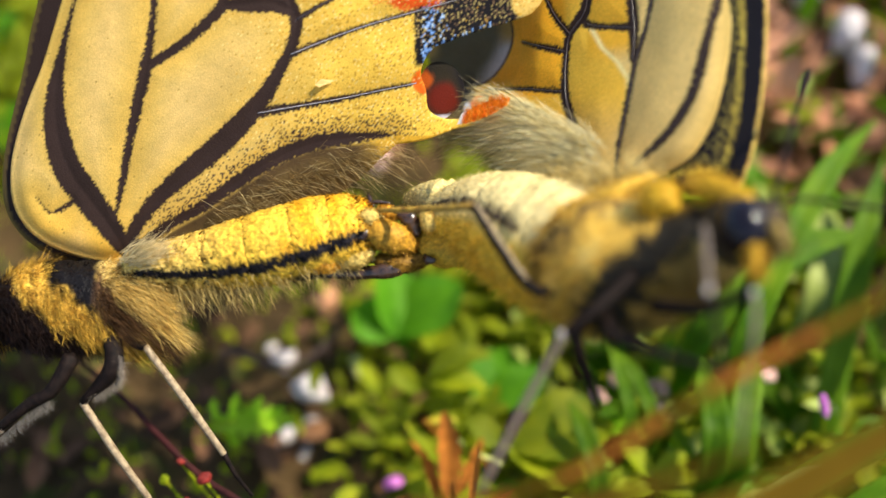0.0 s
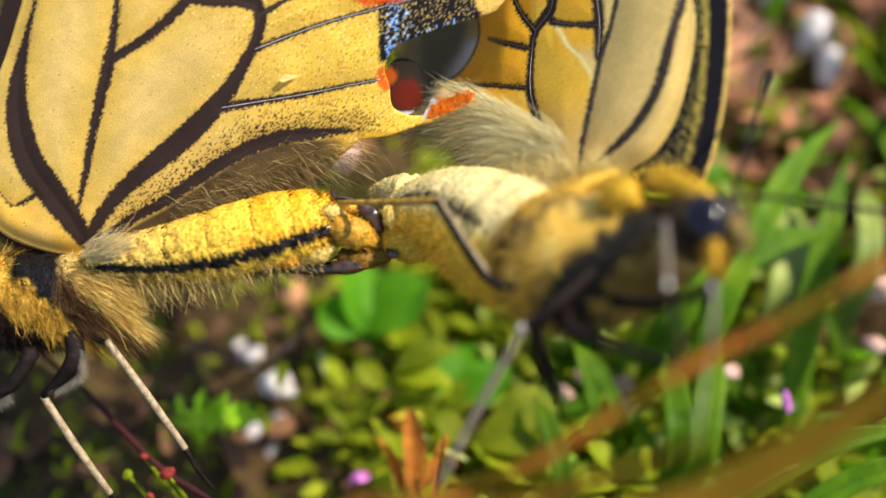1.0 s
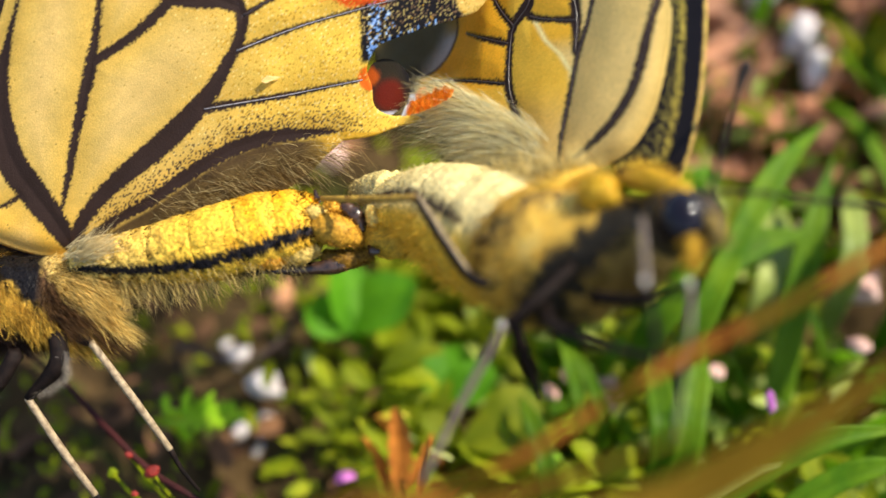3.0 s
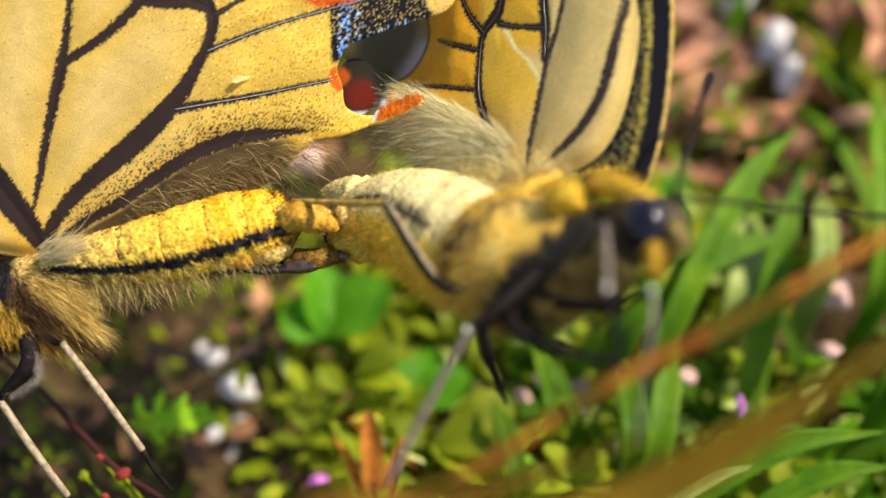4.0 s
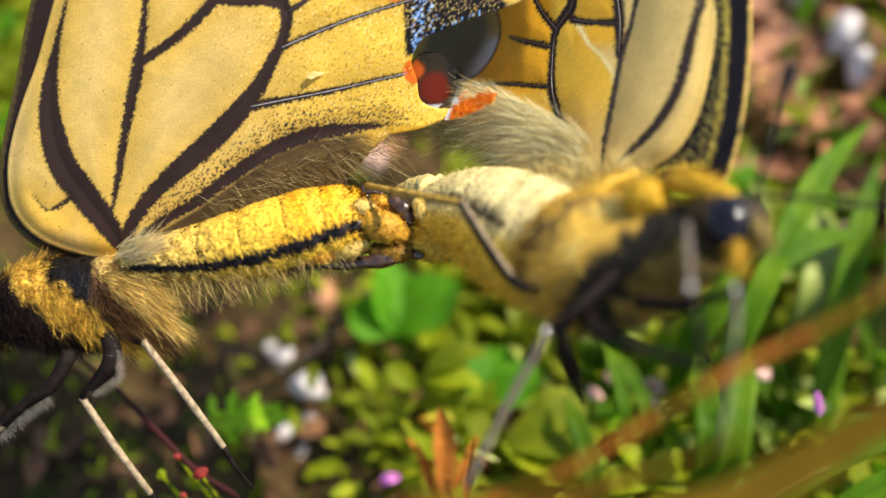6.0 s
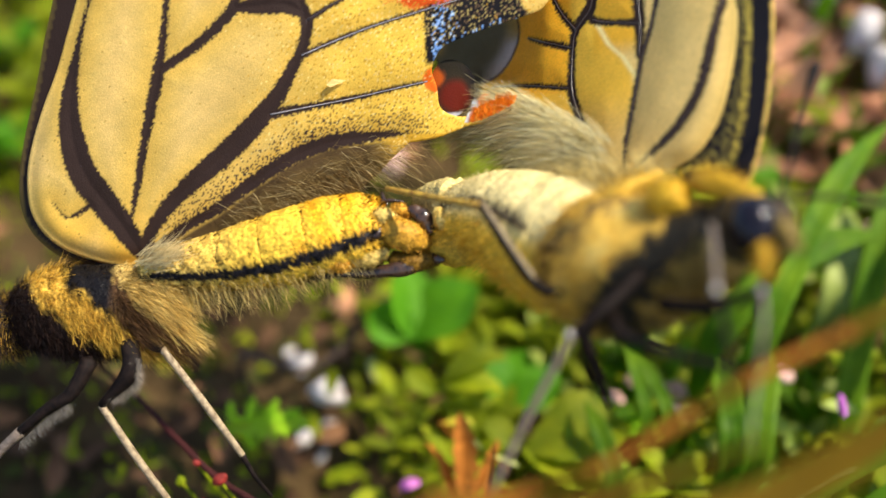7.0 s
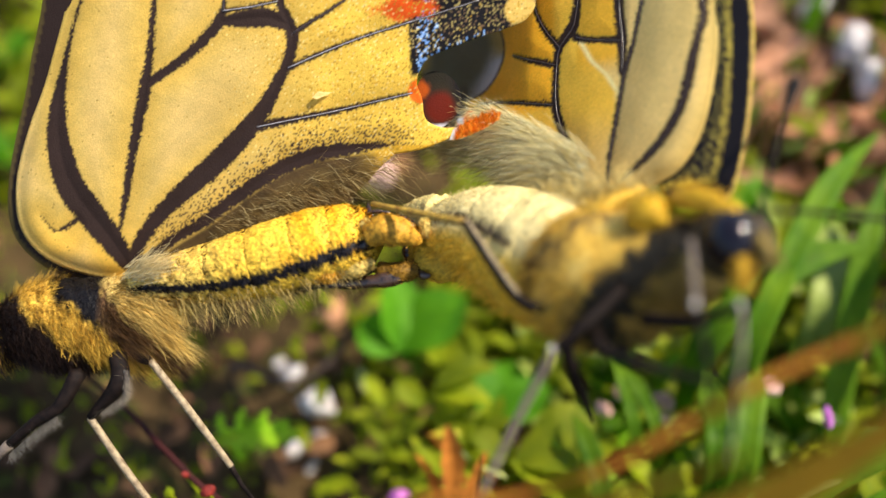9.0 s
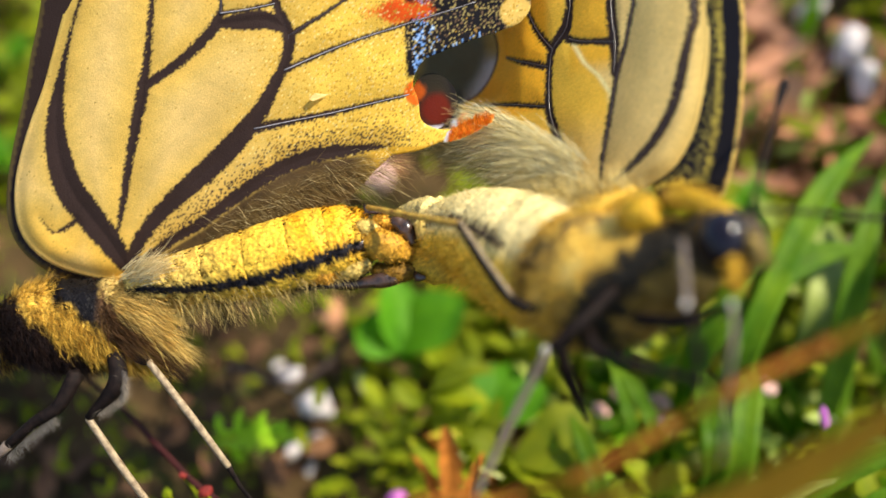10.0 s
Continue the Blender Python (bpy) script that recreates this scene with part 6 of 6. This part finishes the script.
for k, (at, size, mat, lab) in enumerate((((-7.7, -10.6, 107), (1.0, 2.2, 1.0), BUD, "pale green flower bud"), ((-6.0, -12.2, 106), (0.9, 1.6, 0.9), BUD, "pale green flower bud"),
                                          ((-19.6, -16.3, 84), (0.8, 0.75, 0.75), HERB, "tiny yellow flower bud"), ((29.4, -12.0, 92), (0.7, 1.9, 0.7), PETAL, "small pink flower bud"),
                                          ((-4.0, -19.2, 98), (1.8, 1.0, 1.0), PETAL, "small pink flower bud"), ((-16.4, -15.7, 81.5), (1.1, 0.8, 0.8), RED_BUD, "red swelling bud low on the soil"),
                                          ((-18.3, -14.8, 83), (0.6, 0.5, 0.5), RED_BUD, "tiny red bud on the soil"), ((-17.6, -17.3, 82), (0.5, 0.5, 0.5), RED_BUD, "tiny red bud on the soil"))):
    low = foot(V(*at))
    ob = root("flower_bud", Matrix.Translation(low), lab, "flower")
    stem_part(ob, low, V(*at), 0.12, 0.10, HERB)
    b = blob("bud", at, size, mat, "", "", 80 + k)
    b.parent = ob
    b.matrix_parent_inverse = ob.matrix_world.inverted()
    for key in ("label", "category", "group", "kind"):
        if key in b:
            del b[key]

# dry pinkish litter on the bank
rng = np.random.default_rng(5)
for k in range(84):
    x, y = rng.uniform(22, 50), rng.uniform(0, 30)
    wxy = V(x, y, 118 - 0.1 * y)
    p = Vector((wxy.x, wxy.y, float(ground_height(wxy.x, wxy.y)) + rng.uniform(0.001, 0.005)))
    ob = root("dry_leaf", Matrix.Translation(p), "curled pinkish-brown dry leaf lying on the bank", "dead leaf", "leaf litter")
    along = Vector((rng.normal(), rng.normal(), rng.normal(0, 0.4)))
    leaf_part("blade", ob, p, along, Vector((rng.normal(0, 0.5), rng.normal(-0.3, 0.4), 1)), LITTER, length=rng.uniform(4, 10), width=rng.uniform(1.2, 3.2), fold=rng.uniform(0.3, 1.2),
              droop=rng.uniform(-1.4, 1.4), twist=rng.uniform(-2.2, 2.2), across=7)


# seedlings, built four times and repeated
def seedling(kind_of, seed):
    r = np.random.default_rng(seed)
    ob = root("seedling", Matrix.Identity(4), ("bright green seedling with rounded leaves", "yellow-green herb with narrow leaves", "green herb with toothed leaves",
                                               "young clover with folded leaves")[kind_of], "plant", "seedlings")
    top = Vector((0, 0, (5 + 3 * r.random()) * MM))
    stem_part(ob, Vector((0, 0, -0.001)), top, 0.3, 0.22, HERB)
    for k in range((5, 7, 5, 3)[kind_of]):
        a = k * 2.4 + r.uniform(-0.3, 0.3)
        along = Vector((math.cos(a), math.sin(a), r.uniform(0.1, 0.9)))
        kw = (dict(length=3.4, width=2.3, fold=0.3, droop=0.5), dict(length=4.4, width=1.1, fold=0.5, droop=0.7), dict(length=4.4, width=2.3, fold=0.3, droop=0.4, teeth=5, tooth=0.6),
              dict(length=3.4, width=3.2, fold=0.5, droop=0.4))[kind_of]
        leaf_part("leaf", ob, top * (1 - 0.1 * k * (kind_of < 3)), along, Vector((0, 0, 1)), (HERB, HERB, HERB, LEAF)[kind_of], **kw)
    return ob


SEEDLINGS = [seedling(k, 300 + k) for k in range(4)]
spread = np.random.default_rng(77)
placed = 0
while placed < 165:
    x, y = spread.uniform(-64, 56), spread.uniform(38, 118)
    if x < -20 and y < 88 or x < -8 and y < 88 and spread.random() < 0.85 or (-24 < x < -2 and 40 < y < 78) or math.hypot(x + 5, y - 89) < 12 or math.hypot(x - 33, y - 63) < 6 or math.hypot(x - 46, y - 66) < 7 or (0.55 * x + y > 95 and spread.random() < 0.85):
        continue
    k = int(spread.choice(4, p=(0.25, 0.4, 0.15, 0.2)))
    h = float(ground_height(x * MM, y * MM))
    m = Matrix.Translation((x * MM, y * MM, h)) @ pose(0, 0, 0, spread.uniform(-15, 15), spread.uniform(-15, 15), spread.uniform(0, 360))
    if placed < 4:
        SEEDLINGS[placed].matrix_world = m
    else:
        copy_thing(SEEDLINGS[k], m)
    placed += 1


# the low carpet of small herbs and grass that nobody could count
def carpet(name, count, area, size, tilt, mat, label, seed, lift, slim=2.0, rule=None):
    rng = np.random.default_rng(seed)
    vs, fs, at = [], [], 0
    shapes = [leaf_shape(1.0, 1.0 / slim, fold=f, droop=d, n=6, across=3) for f, d in ((0.3, 0.2), (0.5, 0.6), (0.2, -0.3), (0.4, 0.9))]
    while count:
        x, y = rng.uniform(*area[0]), rng.uniform(*area[1])
        if rule and rng.random() > rule(x, y):
            continue
        count -= 1
        base = Vector((x * MM, y * MM, float(ground_height(x * MM, y * MM)) + rng.uniform(*lift) * MM))
        turn, lean = rng.uniform(0, 2 * math.pi), rng.uniform(*tilt)
        along = Vector((math.cos(turn) * math.cos(lean), math.sin(turn) * math.cos(lean), math.sin(lean)))
        m = np.array(aim(base, along, Vector((rng.normal(0, 0.4), rng.normal(-0.3, 0.4), 1.0))))
        v, f = shapes[rng.integers(4)]
        s = rng.uniform(*size)
        vs.append((v * s) @ m[:3, :3].T + m[:3, 3])
        fs += [tuple(i + at for i in q) for q in f]
        at += len(v)
    ob = new(name, mesh_of(name, np.vstack(vs), fs, mat))
    return tagged(ob, label, "ground cover", kind="stuff")


def left_gap(x, y):
    """Sparse under the left animal and over the pebbles, dense elsewhere."""
    near_pebbles = math.exp(-(((x + 13) / 5) ** 2 + ((y - 62) / 7) ** 2))
    under = 1 / (1 + math.exp((x + 14) / 3)) * (1 - float(step(y, 84, 96)))
    bank = 1 / (1 + math.exp((94 - 0.55 * x - y) / 4)) * (x > 15)
    bare = math.exp(-(((x + 5) / 11) ** 2 + ((y - 89) / 10) ** 2))
    holes = math.exp(-(((x - 33) / 5) ** 2 + ((y - 63) / 6) ** 2)) + math.exp(-(((x - 46) / 6) ** 2 + ((y - 66) / 7) ** 2))
    return max(0.015, 1 - 0.98 * near_pebbles - 0.97 * bare - 0.97 * under - 0.9 * bank - 0.95 * holes)


carpet("low_herbs", 1700, ((-80, 70), (22, 120)), (1.3, 3.4), (0.1, 1.2), HERB, "low carpet of small green herb leaves", 101, (0, 7), 2.3, left_gap)
carpet("moss", 6500, ((-80, 80), (15, 130)), (1.0, 2.4), (0.4, 1.5), HERB, "short moss and seedlings on the soil", 102, (-0.3, 2.0), 3.0, lambda x, y: (0.3 + 0.7 * left_gap(x, y)) * (1 - 0.93 * math.exp(-(((x + 5) / 9) ** 2 + ((y - 89) / 9) ** 2))))
carpet("grass_tuft", 520, ((8, 90), (28, 140)), (6.0, 13.0), (0.6, 1.5), GRASS, "dense short green grass", 103, (-0.5, 1.0), 7.0, lambda x, y: left_gap(x, y) / (1 + math.exp((16 - x) / 4)))
carpet("litter_flakes", 1100, ((-80, 90), (15, 140)), (1.5, 4.5), (-0.2, 0.5), CRUMBS, "scattered brown plant litter", 104, (0, 2.0), 2.2)
carpet("yellow_herbs", 900, ((6, 85), (30, 150)), (1.5, 4.0), (0.2, 1.2), GRASS_PALE, "pale yellow-green seedlings", 105, (1, 8), 2.6, lambda x, y: left_gap(x, y) * (0.5 + 0.5 * (x > 8)))


# ---- movement: both animals sway a little on their legs; rows of time, shift in the leaning frame in mm, small turns in degrees ----
SWAY_A = [
    (0, 0, 0, 0, 0, 0, 0),
    (0.5, 0.002, -0.042, 0.024, 0.06, -0.03, 0.04),
    (1, -0.067, 0.007, 0.058, 0.15, -0.04, -0.14),
    (1.5, -0.127, -0.164, -0.013, 0.20, -0.04, 0.36),
    (2, -0.132, -0.154, -0.066, 0.17, 0.01, 0.60),
    (2.5, -0.130, -0.216, -0.040, 0.31, 0.25, 0.27),
    (4, -0.080, -0.133, -0.119, 0.10, -0.20, 0.87),
    (4.5, -0.024, -0.060, -0.144, -0.11, -0.33, 1.11),
    (5, -0.037, -0.140, -0.111, 0.15, 0.00, 0.46),
    (5.5, -0.039, -0.026, -0.209, -0.05, -0.35, 1.04),
    (6, 0.008, -0.005, -0.171, -0.30, -0.52, 1.34),
    (6.2, 0.042, -0.075, -0.045, 0.14, -0.17, 0.78),
    (7.5, 0.109, -0.107, -0.096, -0.25, -0.15, 0.71),
    (8, 0.136, 0.001, -0.097, -0.37, -0.41, 1.25),
    (8.5, 0.146, 0.045, -0.125, -0.37, -0.36, 1.33),
    (9, 0.092, -0.082, -0.110, -0.29, -0.26, 1.15),
    (9.5, 0.136, 0.011, -0.140, -0.38, -0.21, 1.29),
    (10, 0.126, -0.069, -0.136, -0.32, -0.13, 1.16),
]
SWAY_B = [
    (0, 0, 0, 0, 0, 0, 0),
    (0.5, -0.018, -0.002, -0.058, -0.14, 0.29, -0.29),
    (1, 0.047, -0.035, -0.130, -0.17, 0.36, -0.51),
    (1.5, -0.040, 0.090, -0.132, 0.22, 0.69, -0.05),
    (2, -0.072, 0.108, -0.143, 0.45, 0.77, -0.06),
    (2.5, -0.131, 0.213, -0.161, 0.64, 0.67, 0.43),
    (4, -0.199, 0.111, -0.083, 0.80, 0.82, 0.42),
    (4.5, -0.250, 0.035, -0.044, 0.81, 0.64, 0.36),
    (5, -0.195, 0.131, -0.099, 1.02, 0.88, 0.64),
    (5.5, -0.374, 0.027, -0.049, 0.82, 0.58, 0.55),
    (6, -0.404, 0.090, -0.058, 0.94, 0.27, 0.45),
    (6.2, -0.157, 0.090, -0.067, 1.16, 0.50, 0.09),
    (7.5, -0.276, 0.011, -0.039, 0.99, 0.33, 0.79),
    (8, -0.290, -0.081, -0.032, 0.97, 0.31, 0.60),
    (8.5, -0.325, -0.113, -0.007, 0.97, 0.25, 0.82),
    (9, -0.276, -0.031, -0.030, 0.79, 0.35, 0.92),
    (9.5, -0.345, -0.109, -0.008, 0.94, 0.33, 0.89),
    (10, -0.330, -0.047, -0.021, 1.00, 0.39, 1.27),
]

SWING = [(0, 0), (1, 0.5), (2, 1.5), (2.5, 1.0), (4, 2), (5, 2.5), (5.5, 5), (6, 8.0), (7.5, 8.5), (8, 9.0), (10, 8.5)]
CLASP = [(0, 0), (2, 0), (2.5, 1), (3, 0.2), (3.6, 0.2), (4, 1), (4.5, 0), (5, 1), (5.5, 0.1), (6, 0), (8.5, 0), (9, 1), (9.5, 0), (10, 0)]
# the dry stalk dips as the animal shifts its weight: time, shift up the leaning frame in mm, turn about its foot in degrees
SWAY_STALK = [
    (0, 0, 0), (1, 0, 0), (2.5, 0, 0), (4, -0.35, 0), (5.5, -0.35, 0), (6, -0.2, -0.3), (7.5, 0.75, -2.3), (8, 1.0, -2.9),
    (8.5, 1.0, -2.8), (9, 1.0, -2.9), (9.5, 0.85, -2.7), (10, 0.7, -2.4),
]


def motions():
    for ob, base, rows in ((butterfly_left, FRAME_A, SWAY_A), (butterfly_right, FRAME_B, SWAY_B)):
        keyed = []
        for t, x, y, z, about_x, about_y, about_z in rows:
            shift = Vector((x * MM, 0, 0)) + UP_W * (y * MM) + IN_W * (z * MM)
            turn = Vector((radians(about_x), 0, 0)) + UP_W * radians(about_y) - IN_W * radians(about_z)
            spin = Matrix.Rotation(turn.length, 4, turn.normalized()) if turn.length > 1e-9 else Matrix.Identity(4)
            keyed.append((t, Matrix.Translation(base.translation + shift) @ spin @ base.to_3x3().to_4x4()))
        walk(ob, keyed)
    # the shin of the hind leg swings up about its knee as the clasped tail lifts: time, degrees
    walk(MOVING["shin"], [(t, Matrix.Translation(Vector(KNEE) * MM) @ Matrix.Rotation(radians(-a), 4, "Z")) for t, a in SWING])
    # the clasper folds up and in, and opens again: time, share of the fold
    walk(MOVING["valve"], [(t, Matrix.Translation(Vector(HINGE) * MM) @ Matrix.Rotation(radians(-48 * a), 4, "X") @ Matrix.Rotation(radians(10 * a), 4, "Z"))
                                                     for t, a in CLASP])
    base = dry_stalk.matrix_world.copy()
    walk(dry_stalk, [(t, Matrix.Translation(UP_W * (up * MM)) @ Matrix.Translation(base.translation) @ Matrix.Rotation(radians(turn), 4, -IN_W) @ Matrix.Translation(-base.translation) @ base)
                     for t, up, turn in SWAY_STALK])


motions()
